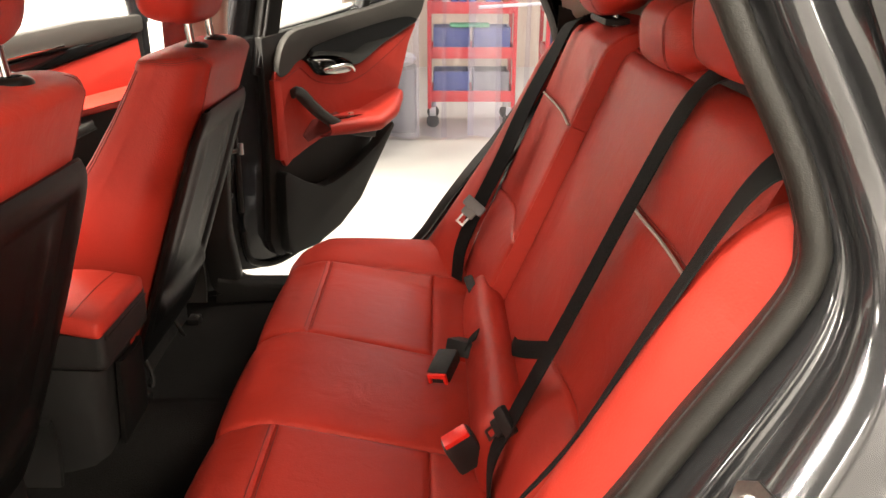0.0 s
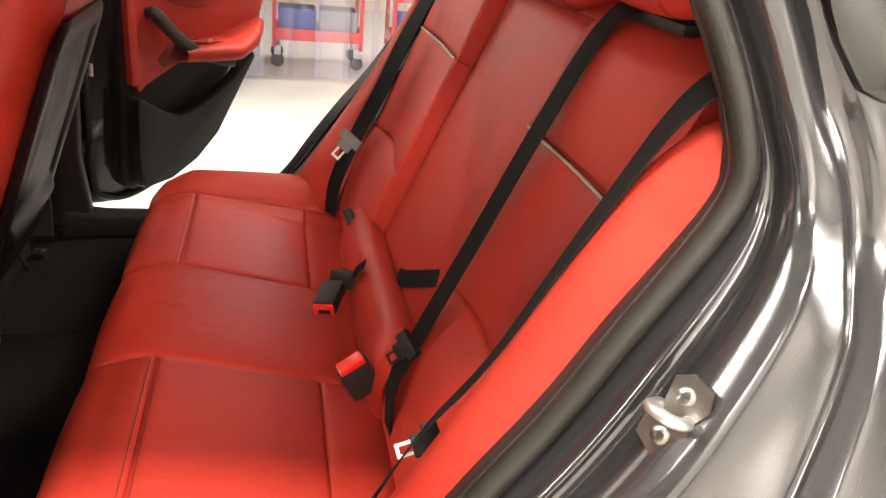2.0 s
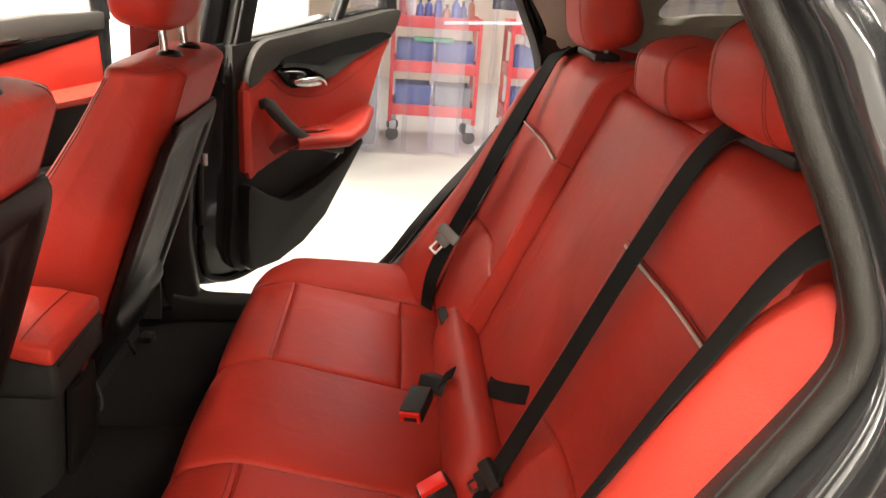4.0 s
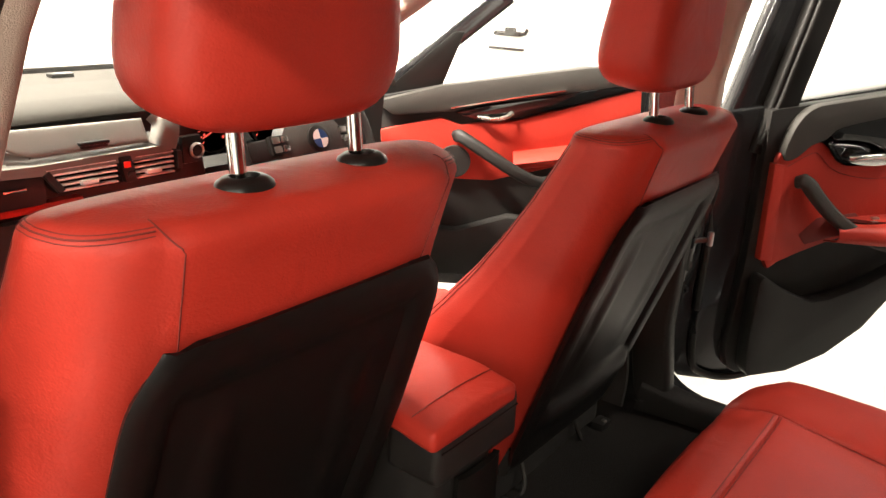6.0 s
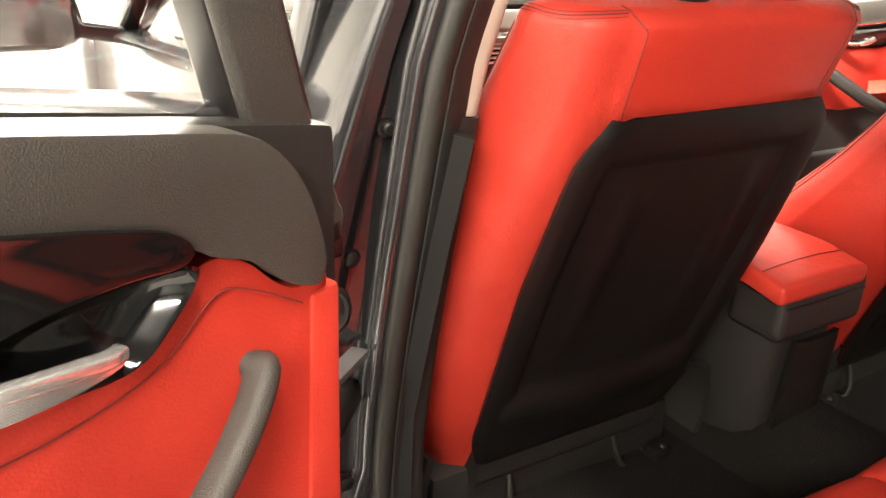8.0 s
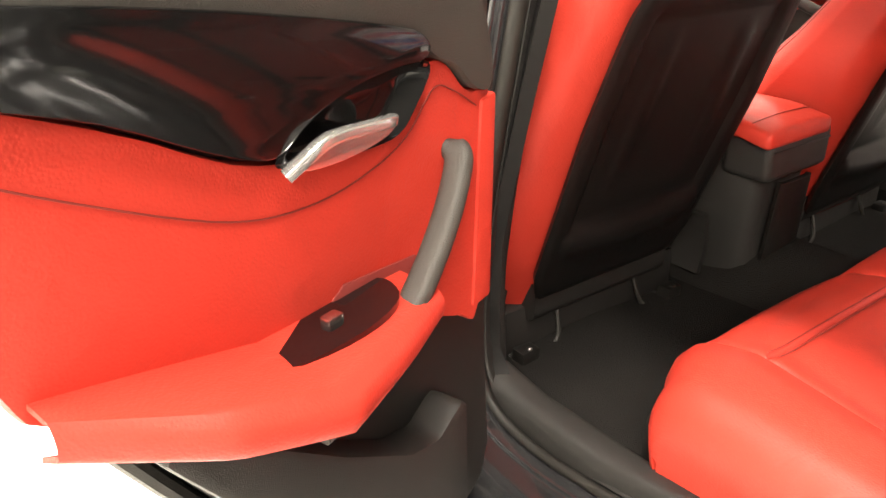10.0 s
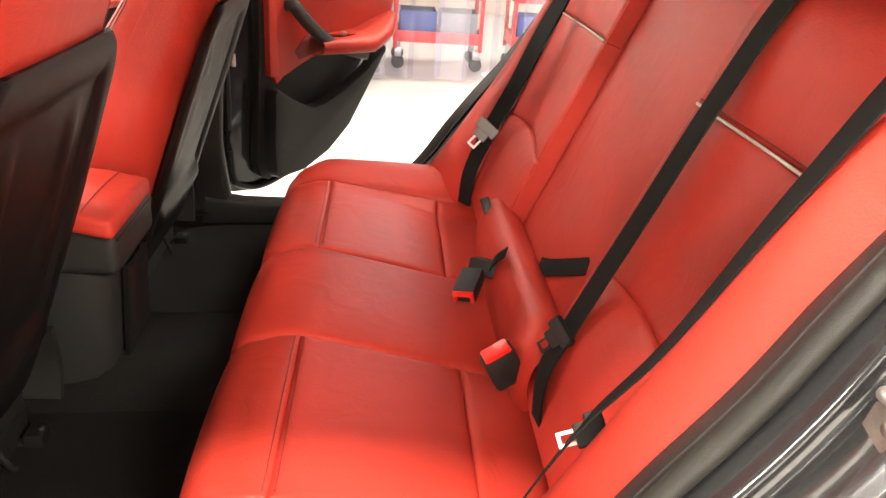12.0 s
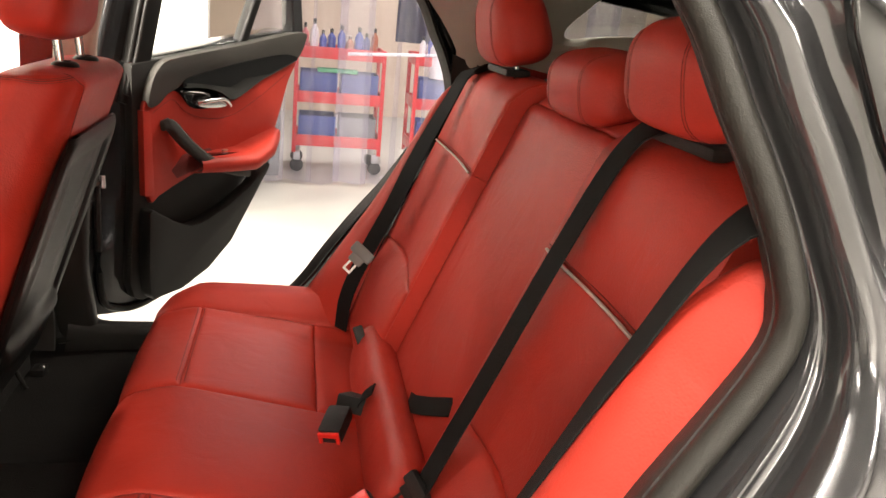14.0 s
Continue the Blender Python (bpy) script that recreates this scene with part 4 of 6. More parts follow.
                q = Vector(shell(u if s > 0 else 1 - u, 1.0, 0.020 * (1 - math.cos(g2)), 0.020 * math.sin(g2)))
                hoop.append(q + Vector((s * 0.0006, 0, 0.0004)))
            stitch(hoop, th, "shoulder_stitching", 0.0005 if g != 33 else 0.0009)
        # double line down the bolster's leading edge
        for u0 in (0.345, 0.357):
            lead = []
            for i in range(33):
                v = 0.12 + 0.88 * i / 32
                q = Vector(shell(u0 if s > 0 else 1 - u0, v))
                lead.append(q + Vector((s * 0.0008, 0.0006, 0)))
            stitch(lead, th, "bolster_stitching", 0.0008)
    # seat cushion
    def cush(u, v):
        px = (-1 + 2 * u) * 0.235
        y = 0.47 + dy + 0.46 * v
        z = 0.565 + dz + 0.05 * v + 0.05 * max(0, abs(-1 + 2 * u) - 0.62) / 0.38 - 0.05 * max(0, v - 0.85) / 0.15 - 0.03 * max(0, abs(-1 + 2 * u) - 0.9) / 0.1
        return (x + px, y, z)
    part("seat_cushion", pad(cush, 28, 24, 0.008, 0.012, 0.03, 0.08), RED, th)
    part("seat_base", box((x, 0.63 + dy, 0.455), (0.46, 0.42, 0.10), 0.02), BLACK, th, "black plastic seat base")
    part("lower_frame", sweep([(x - 0.17, 0.425 + dy, 0.515), (x + 0.17, 0.425 + dy, 0.515)], rect(0.05, 0.075, 0.02)), BLACK, th, "black plastic cover under the seat back")
    for s in (-1, 1):
        rail = part("rail", sweep([(x + s * 0.19, 0.40 + dy, 0.408), (x + s * 0.19, 0.95 + dy, 0.412)], rect(0.034, 0.03, 0.004)), BLACK, th, "black seat rail")
        part("rail_end", box((x + s * 0.19, 0.395 + dy, 0.425), (0.04, 0.03, 0.035), 0.006), SATIN, rail, "black rail end cover")
        part("rail_bolt", lathe([(0, 0), (0.010, 0), (0.010, 0.006), (0.006, 0.010), (0, 0.010)], 10, Matrix.Translation((x + s * 0.19, 0.388 + dy, 0.440)) @ Matrix.Scale(0.6, 4)), DARK_STEEL, rail, "bare metal bolt head")
        part("side_cover", grid(lambda u, v, s=s: (x + s * (0.262 + 0.012 * math.sin(math.pi * v)), 0.38 + dy + 0.44 * u, 0.45 + 0.10 * v + 0.03 * (1 - u) * v), 8, 6, 0.012 * s), BLACK, th, "black plastic seat side cover")
        part("recliner_cover", lathe([(0.05, 0), (0.05, 0.012), (0.044, 0.02), (0.0, 0.021)], 20, Matrix.Translation((x + s * 0.245, 0.47 + dy, 0.56 + dz)) @ Matrix.Rotation(s * math.pi / 2, 4, "Y")), BLACK, th)
        part("cable", sweep(smooth_path([(x + s * 0.10, 0.42 + dy, 0.49), (x + s * 0.11, 0.40 + dy, 0.43), (x + s * 0.15, 0.41 + dy, 0.405), (x + s * 0.16, 0.47 + dy, 0.41)], 5), circle(0.005, 8)), RUBBER, th, "thin black seat cable")
    # head restraint
    hr = headrest_pad((x + 0.003, 0.276 + dy, 1.315 + dz), 0.258, 0.222, 0.122, radians(6), 3.8)
    hr = part("headrest", hr, RED, th, "plump red leather headrest")
    for s in (-1, 1):
        part("headrest_post", sweep([(x + 0.013 + s * 0.071, 0.250 + dy, 1.12 + dz), (x + 0.013 + s * 0.071, 0.262 + dy, 1.25 + dz)], circle(0.0075, 14)), CHROME, th, "bright chrome post")
        part("post_collar", lathe([(0.0, -0.014), (0.026, -0.014), (0.028, -0.008), (0.028, 0.000), (0.026, 0.005), (0.020, 0.009), (0.014, 0.010), (0.012, 0.006), (0.0, 0.006)], 28, Matrix.Translation((x + 0.013 + s * 0.071, 0.246 + dy, 1.160 + dz)) @ Matrix.Diagonal((1, 0.85, 1, 1))), SATIN, th, "black plastic collar")
    return th


front_seat(-0.391, 0.0, 0.0, "red leather front seat with a black back panel")
front_seat(0.369, -0.040, -0.026, "red leather driver's seat with a black back panel")

# ---------------------------------------------------------------- centre console
con = thing("centre_console", (-0.03, 0.45, 0.39), "black centre console with a red leather armrest lid", "console")


def con_body(u, v):
    a = 2 * math.pi * u
    p = 6.0
    cx, cy = math.sin(a), -math.cos(a)
    k = (abs(cx) ** p + abs(cy) ** p) ** (1 / p)
    z = 0.40 + 0.325 * v
    w = 0.084 + 0.010 * v
    y_rear = 0.305 - 0.012 * v
    L = 0.60
    return (-0.024 + cx / k * w, y_rear + (cy / k + 1) / 2 * L, z)


def ring_grid(f, nu, nv):
    bm = bmesh.new()
    R = [[bm.verts.new(f(i / nu, j / nv)) for i in range(nu)] for j in range(nv + 1)]
    for j in range(nv):
        for i in range(nu):
            bm.faces.new((R[j][i], R[j][(i + 1) % nu], R[j + 1][(i + 1) % nu], R[j + 1][i]))
    bm.faces.new(R[-1])
    bm.faces.new(R[0][::-1])
    return bm


part("body", ring_grid(con_body, 48, 10), BLACK, con, "black grained plastic console body")
part("rear_cap", box((-0.024, 0.325, 0.706), (0.200, 0.10, 0.084), 0.016, 3), BLACK, con, "satin black rear cap")
part("cap_seam", box((-0.024, 0.276, 0.722), (0.186, 0.006, 0.003), 0.001), SATIN, con)
part("rear_panel", grid(lambda u, v: (-0.018 + (2 * u - 1) * (0.058 - 0.010 * v), 0.300 - 0.012 * v - 0.006 * math.sin(math.pi * u) ** 0.5, 0.42 + 0.235 * v), 12, 10, -0.01), SATIN, con, "satin black rear panel")
part("socket", lathe([(0.0, 0.0), (0.018, 0.0), (0.018, 0.006), (0.013, 0.006), (0.013, 0.002), (0.0, 0.002)], 16, Matrix.Translation((0.012, 0.289, 0.575)) @ Matrix.Rotation(math.pi / 2, 4, "X")), SATIN_METAL, con, "small metal-rimmed socket")


def lid_height(y):
    return 0.762 + 0.012 * ease((y - 0.275) / 0.08)


lid_bm = box((-0.038, 0.422, 0.0), (0.204, 0.300, 0.032), 0.013, 4)
bmesh.ops.subdivide_edges(lid_bm, edges=[e for e in lid_bm.edges if e.calc_length() > 0.1], cuts=10, use_grid_fill=True)
for v in lid_bm.verts:
    v.co.z += lid_height(v.co.y) - 0.016 + 0.006 * (1 - ((v.co.x + 0.038) / 0.102) ** 2) * (1 if v.co.z > 0 else 0)
part("armrest_lid", lid_bm, RED, con, "red leather padded armrest lid")
stitch([Vector((-0.132 + 0.188 * i / 20, 0.318, lid_height(0.318) + 0.0005 + 0.006 * (1 - ((-0.094 + 0.188 * i / 20) / 0.102) ** 2))) for i in range(21)], con)

# ---------------------------------------------------------------- dashboard
dash = thing("dashboard", (0, 1.25, 0.6), "grey-black dashboard with air vents and a screen bay", "dashboard")


def dash_top(u, v):
    x = -0.74 + 1.48 * u
    hood = 0.045 * math.exp(-(((x - 0.34) / 0.17) ** 4))
    g = min(1, v / 0.16)
    y = 1.127 - 0.018 * math.sin(math.pi * g) * (1 - g) + 0.39 * v
    return (x, y + 0.02 * math.cos(x * 3), 1.064 + 0.030 * math.sin(math.pi / 2 * g) + 0.006 * v + hood * ease((1 - v) * 1.5) * ease(v * 8))


part("top_pad", grid(dash_top, 60, 36, 0.012), DASHTOP, dash, "soft grey-black dash top")
part("screen_foot", sweep([(-0.70 + 0.1 * i, 1.530 + 0.02 * math.cos((-0.70 + 0.1 * i) * 3), 1.101) for i in range(15)], rect(0.012, 0.020, 0.003)), SATIN, dash, "black strip at the foot of the windscreen")
part("defroster_grille", box((0.02, 1.46, 1.102), (0.05, 0.03, 0.012), 0.004), SATIN, dash, "small black sensor on the dash top")


def dash_face(u, v):
    x = -0.74 + 1.48 * u
    bay_cut = ease((x - 0.155) / 0.02) * ease((0.525 - x) / 0.02)
    return (x, 1.165 + 0.02 * math.cos(x * 3) + 0.05 * (1 - v), 0.62 + (0.455 - 0.17 * bay_cut) * v)


part("face", grid(dash_face, 74, 14, 0.03), SATIN, dash, "dark recessed dash face")


def tray(u, v):
    """The soft sill that runs from the far corner down to the air vent."""
    x = -0.74 + 0.78 * u
    low = lerp([(-0.74, 1.000), (-0.32, 1.003), (-0.22, 1.000), (0.04, 1.004)], x)[0]
    high = lerp([(-0.74, 1.050), (-0.33, 1.038), (-0.27, 1.026), (-0.225, 1.012), (0.04, 1.013)], x)[0]
    return (x, 1.090 + 0.030 * v + 0.012 * math.sin(math.pi * v), low + (high - low) * v)


part("tray_sill", grid(tray, 40, 8, 0.02), DASH_LIT, dash, "soft grey sill under the screen bay")
# lid of the screen bay, its right-hand cheek and its finger lug
bay = part("screen_bay_lid", pad(lambda u, v: (-0.300 + 0.30 * u + 0.072 * (1 - u) * (1 - v) ** 2, 1.100 + 0.022 * v, 1.014 + (0.043 + 0.006 * (1 - u)) * v), 24, 12, 0.001, 0.004, 0.008, 0.012, 1), DASH_LIT, dash, "screen bay lid, its grey lightened as if lit")
part("finger_lug", join(box((-0.118, 1.094, 1.027), (0.058, 0.012, 0.007), 0.003), box((-0.118, 1.095, 1.021), (0.050, 0.010, 0.007), 0.002)), SATIN, bay, "black finger lug")
part("bay_cheek", sweep(smooth_path([(0.028, 1.105, 1.000), (0.038, 1.105, 1.03), (0.042, 1.115, 1.050), (0.034, 1.125, 1.066)], 5), rect(0.048, 0.04, 0.012), up=(0, -1, 0)), DASH_LIT, dash, "soft grey cheek beside the screen bay")
# trim band and red strip on the passenger side
part("gloss_band", box((-0.47, 1.112, 0.957), (0.52, 0.03, 0.062), 0.012), SATIN, dash, "piano black trim band")
part("gleaming_handle", box((-0.268, 1.094, 0.963), (0.040, 0.006, 0.005), 0.002), CHROME, dash, "short bright metal strip")
part("red_band", box((-0.44, 1.142, 0.915), (0.62, 0.03, 0.016), 0.005), RED, dash, "thin red leather band")
part("glovebox_lid", box((-0.45, 1.130, 0.80), (0.56, 0.03, 0.20), 0.012), BLACK, dash, "black glovebox lid")
# air vent: housing, slats, adjusters and the hazard panel
vent = part("air_vent", plate([(-0.232, 0.997), (0.070, 1.000), (0.066, 0.940), (-0.186, 0.940)], 0.03, Matrix.Translation((0, 1.104, 0)), 0.005), WEB, dash, "centre air vent with slats")
for k in range(5):
    z = 0.9485 + 0.0102 * k
    for x0, x1 in ((-0.190 - 0.55 * (z - 0.9485), -0.078), (-0.040, 0.044)):
        part("vent_slat", box(((x0 + x1) / 2, 1.098, z), (x1 - x0, 0.012, 0.0032), 0.001), GREYTIP, vent)
part("hazard_panel", plate([(-0.076, 0.994), (-0.050, 0.994), (-0.040, 0.943), (-0.064, 0.943)], 0.018, Matrix.Translation((0, 1.087, 0)), 0.003), SATIN, vent)
part("hazard_button", box((-0.061, 1.086, 0.979), (0.014, 0.005, 0.012), 0.002), SIGNAL, vent, "red hazard button")
part("lock_button", box((-0.055, 1.086, 0.959), (0.012, 0.005, 0.010), 0.002), BLACK, vent)
part("vent_adjuster", box((0.055, 1.094, 0.971), (0.012, 0.014, 0.036), 0.003), BLACK, vent, "ribbed vent adjuster")
part("vent_adjuster", sweep([(-0.212, 1.096, 0.984), (-0.186, 1.096, 0.948)], rect(0.013, 0.014, 0.003)), BLACK, vent, "ribbed vent adjuster")
for cx in (-0.137, -0.006):
    part("vent_tab", box((cx, 1.089, 0.9585), (0.032, 0.014, 0.009), 0.003), PAPER, vent, "pale vent tab")
# start button and instruments
part("start_panel", box((0.112, 1.135, 0.978), (0.050, 0.02, 0.06), 0.010), SATIN, dash)
part("button_ring", lathe([(0.0125, 0.002), (0.0165, 0.0), (0.0165, 0.005), (0.0145, 0.007), (0.0125, 0.005), (0.0125, 0.002)], 24, Matrix.Translation((0.118, 1.122, 0.976)) @ Matrix.Rotation(math.pi / 2, 4, "X")), SATIN_METAL, dash, "thin metal ring")
part("start_button", lathe([(0, 0), (0.0122, 0), (0.0122, 0.003), (0.011, 0.005), (0, 0.0055)], 24, Matrix.Translation((0.118, 1.122, 0.976)) @ Matrix.Rotation(math.pi / 2, 4, "X")), SATIN, dash, "round black start button")
cl = part("instrument_cluster", box((0.335, 1.275, 0.985), (0.33, 0.05, 0.13), 0.02), GLOSS, dash, "dark instrument cluster")
part("cluster_hood", sweep(smooth_path([(0.175, 1.23, 0.92), (0.178, 1.23, 1.03), (0.22, 1.225, 1.075), (0.335, 1.22, 1.09), (0.45, 1.225, 1.075), (0.492, 1.23, 1.03), (0.495, 1.23, 0.92)], 6), rect(0.012, 0.06, 0.005), up=(0, 1, 0)), BLACK, dash, "black instrument hood")
DIAL = glow("lit_red_dial", (1.0, 0.06, 0.03), 0.45)
for cx in (0.258, 0.412):
    part("dial_rim", lathe([(0.050, 0), (0.054, 0), (0.054, 0.005), (0.050, 0.005), (0.050, 0)], 28, Matrix.Translation((cx, 1.248, 0.985)) @ Matrix.Rotation(math.pi / 2, 4, "X")), SATIN, cl)
    for a in range(-130, 131, 20):
        big = a % 40 == 10
        part("dial_mark", box((0, 0, 0.042), (0.0028 if big else 0.0016, 0.002, 0.009 if big else 0.006), m=Matrix.Translation((cx, 1.247, 0.985)) @ Matrix.Rotation(radians(a), 4, "Y")), DIAL, cl)
        if big:
            part("dial_figure", box((0, 0, 0.030), (0.007, 0.002, 0.005), m=Matrix.Translation((cx, 1.247, 0.985)) @ Matrix.Rotation(radians(a), 4, "Y")), DIAL, cl)
    part("dial_needle", box((0, 0, 0.018), (0.0025, 0.002, 0.040), m=Matrix.Translation((cx, 1.245, 0.985)) @ Matrix.Rotation(radians(-115), 4, "Y")), DIAL, cl)

# ---------------------------------------------------------------- steering wheel
wheel = thing("steering_wheel", (0.338, 1.02, 0.976), "black steering wheel with silver-keyed spokes", "steering wheel")
WM = Matrix.Translation((0.338, 1.020, 0.976)) @ Matrix.Rotation(radians(66), 4, "X")
ringp = [WM @ Vector((0.185 * math.cos(2 * math.pi * i / 48), 0.185 * math.sin(2 * math.pi * i / 48), 0)) for i in range(48)]
part("rim", sweep(ringp, circle(0.016, 12), up=WM.to_3x3() @ Vector((0, 0, 1)), closed=True), BLACK, wheel, "black leather rim")
part("hub", lathe([(0, -0.02), (0.07, -0.02), (0.085, 0.0), (0.075, 0.022), (0.045, 0.034), (0, 0.036)], 28, WM @ Matrix.Diagonal((1.2, 0.9, 1, 1))), SOFT, wheel, "soft black hub pad")
for a in (0, 180, 250, 290):
    part("spoke", sweep([WM @ (Matrix.Rotation(radians(a), 3, "Z") @ Vector(p)) for p in ((0.06, 0, 0.008), (0.12, 0, 0.006), (0.182, 0, 0))], rect(0.014, 0.045, 0.005), up=WM.to_3x3() @ (Matrix.Rotation(radians(a), 3, "Z") @ Vector((0, 1, 0)))), BLACK, wheel)
for s in (-1, 1):
    pod = part("key_pod", box((s * 0.098, 0.004, 0.018), (0.052, 0.042, 0.014), 0.005, m=WM), SATIN, wheel, "spoke key pod")
    for i in range(2):
        for j in range(2):
            part("key", box((s * 0.098 - 0.011 + 0.022 * i, -0.006 + 0.02 * j, 0.027), (0.018, 0.014, 0.006), 0.002, m=WM), SATIN_METAL, pod)
badge = part("round_badge", lathe([(0, 0.030), (0.030, 0.030), (0.031, 0.040), (0.027, 0.042), (0, 0.042)], 28, WM), SATIN, wheel, "round badge with white and blue quarters")
for k in range(4):
    bm = bmesh.new()
    c = bm.verts.new((0, 0, 0.0432))
    vs = [bm.verts.new((0.021 * math.cos(radians(90 * k + 15 * i)), 0.021 * math.sin(radians(90 * k + 15 * i)), 0.0432)) for i in range(7)]
    bm.faces.new([c] + vs)
    bm.transform(WM)
    part("badge_quarter", bm, PAPER if k % 2 else BADGE_BLUE, badge, smooth=False)


# ---------------------------------------------------------------- doors
def rear_door(name, origin, angle, side, label, s0=-0.105, hinge=(-0.135, -0.055), grip=(0.030, 0.034)):
    """A rear door swung open. Local x runs from the hinge, local y points into the car when side is 1."""
    d = Vector((math.sin(angle) * (1 if origin[0] > 0 else -1), -math.cos(angle), 0))
    n = Vector((0, 0, 1)).cross(d) * side
    M = Matrix(((d.x, n.x, 0, origin[0]), (d.y, n.y, 0, origin[1]), (0, 0, 1, 0), (0, 0, 0, 1)))
    th = thing(name, (origin[0], origin[1], 0.4), label, "car door", "rear doors")
    # local y: 0 is the lining's face, outwards is negative
    outline = [(-0.105, 0.50), (-0.07, 0.425), (-0.02, 0.415), (0.05, 0.405), (0.17, 0.425), (0.29, 0.49), (0.40, 0.61), (0.50, 0.765), (0.57, 0.90), (0.64, 1.03), (0.695, 1.12), (0.70, 1.185), (0.46, 1.150), (0.08, 1.093), (-0.085, 1.07), (-0.105, 0.85)]
    outline = [(max(s, s0 + 0.25 * (s + 0.105)) if s < 0.08 else s, z) for s, z in outline]

    def flat(pts, y0, y1, bev=0.004):
        m = M @ Matrix.Translation((0, y0, 0))
        return plate(pts, y1 - y0, m, bev)

    part("shell", flat(outline, -0.13, -0.035, 0.012), PAINT, th, "glossy graphite door shell")
    inner = [(s * 0.985 + 0.002, 0.012 + z * 0.985) for s, z in outline]
    low = [(0.0, 0.52), (0.03, 0.46), (0.07, 0.452), (0.17, 0.47), (0.28, 0.53), (0.38, 0.64), (0.47, 0.775), (0.515, 0.855), (0.535, 0.83 + 0.03), (0.44, 0.79), (0.25, 0.655), (0.20, 0.640), (0.06, 0.712), (0.01, 0.73)]

    def lining(pts, y, puff, mat, nm, lb="", depth=0.03, bev=0.008):
        return part(nm, flat(pts, y - depth, y + puff, bev), mat, th, lb)

    lining([(0.03, 0.50), (0.045, 0.455), (0.07, 0.44), (0.17, 0.455), (0.285, 0.515), (0.39, 0.63), (0.49, 0.785), (0.56, 0.915), (0.63, 1.04), (0.675, 1.115), (0.685, 1.178), (0.46, 1.143), (0.08, 1.09), (0.05, 1.085), (0.05, 0.8), (0.04, 0.62)], -0.005, 0.0, BLACK, "lining_base", "black grained lining base", 0.035)
    # lower pocket: raised lip with a hollow behind it
    lip = [(0.165, 0.662), (0.18, 0.655), (0.205, 0.640), (0.25, 0.650), (0.34, 0.708), (0.44, 0.785), (0.50, 0.83), (0.51, 0.81), (0.45, 0.725), (0.36, 0.595), (0.27, 0.515), (0.19, 0.476), (0.165, 0.47), (0.152, 0.485), (0.15, 0.55), (0.153, 0.655)]
    if side < 0:
        lip = [(0.07, 0.712), (0.14, 0.668), (0.205, 0.640), (0.25, 0.645), (0.34, 0.675), (0.44, 0.725), (0.52, 0.79), (0.525, 0.775), (0.45, 0.68), (0.36, 0.565), (0.27, 0.500), (0.17, 0.462), (0.07, 0.455), (0.06, 0.47), (0.055, 0.55), (0.06, 0.70)]
    lining(lip, 0.045, 0.0, BLACK, "map_pocket", "black grained plastic map pocket", 0.045, 0.012)
    # upper waist
    waist = [(0.145, 1.097), (0.20, 1.107), (0.46, 1.145), (0.685, 1.18), (0.70, 1.15), (0.665, 1.10), (0.60, 1.10), (0.45, 1.09), (0.30, 1.066), (0.22, 1.05), (0.175, 1.022), (0.145, 1.010), (0.12, 0.988), (0.10, 0.978), (0.087, 0.978), (0.082, 0.995), (0.088, 1.025), (0.10, 1.056), (0.118, 1.080)]
    lining(round2(waist, 3), 0.022, 0.0, SOFT, "waist_pad", "soft grey-black waist padding", 0.03, 0.014)
    # red field
    red = [(0.085, 0.735), (0.074, 0.977), (0.10, 0.975), (0.12, 0.985), (0.14, 1.005), (0.158, 1.016), (0.178, 1.016), (0.195, 1.006), (0.213, 0.985), (0.235, 0.968), (0.27, 0.966), (0.33, 0.970), (0.40, 0.985), (0.50, 1.035), (0.665, 1.093), (0.635, 1.03), (0.585, 0.90), (0.560, 0.860), (0.46, 0.822), (0.34, 0.800), (0.26, 0.785), (0.17, 0.755), (0.12, 0.735)]
    lining(round2(red, 3), 0.012, 0.0, RED, "red_field", "red leather door insert", 0.02, 0.007)
    edge = [(0.068, 0.740), (0.066, 0.970), (0.092, 0.966), (0.102, 0.738)]
    part("front_edge", flat(edge, -0.02, 0.016, 0.005), RED, th, "red leather front strip")
    # gloss trim
    part("gloss_trim", flat(round2([(0.190, 1.034), (0.205, 1.048), (0.24, 1.058), (0.30, 1.070), (0.40, 1.088), (0.52, 1.105), (0.60, 1.112), (0.645, 1.106), (0.655, 1.094), (0.58, 1.066), (0.50, 1.038), (0.43, 1.003), (0.385, 0.985), (0.362, 0.988), (0.335, 1.004), (0.29, 1.018), (0.235, 1.024), (0.20, 1.024)], 3), 0.0, 0.027, 0.006), GLOSS, th, "piano black trim sweep")
    # handle bowl, a dish behind the lever
    rim = round2([(0.186, 1.018), (0.225, 1.024), (0.29, 1.018), (0.335, 1.003), (0.372, 0.978), (0.335, 0.967), (0.285, 0.964), (0.235, 0.966), (0.208, 0.986)], 5)
    dish = bmesh.new()
    levels = [(1.0, 0.022), (0.96, 0.025), (0.90, 0.023), (0.80, 0.012), (0.65, 0.006), (0.35, 0.004)]
    rings = [[dish.verts.new(M @ Vector((0.275 + (a - 0.275) * f, y, 0.990 + (b - 0.990) * f))) for a, b in rim] for f, y in levels]
    for q, t in zip(rings, rings[1:]):
        for i in range(len(rim)):
            dish.faces.new((q[i], q[(i + 1) % len(rim)], t[(i + 1) % len(rim)], t[i]))
    dish.faces.new(rings[-1])
    hb = part("handle_bowl", dish, GLOSS, th, "glossy black handle bowl")
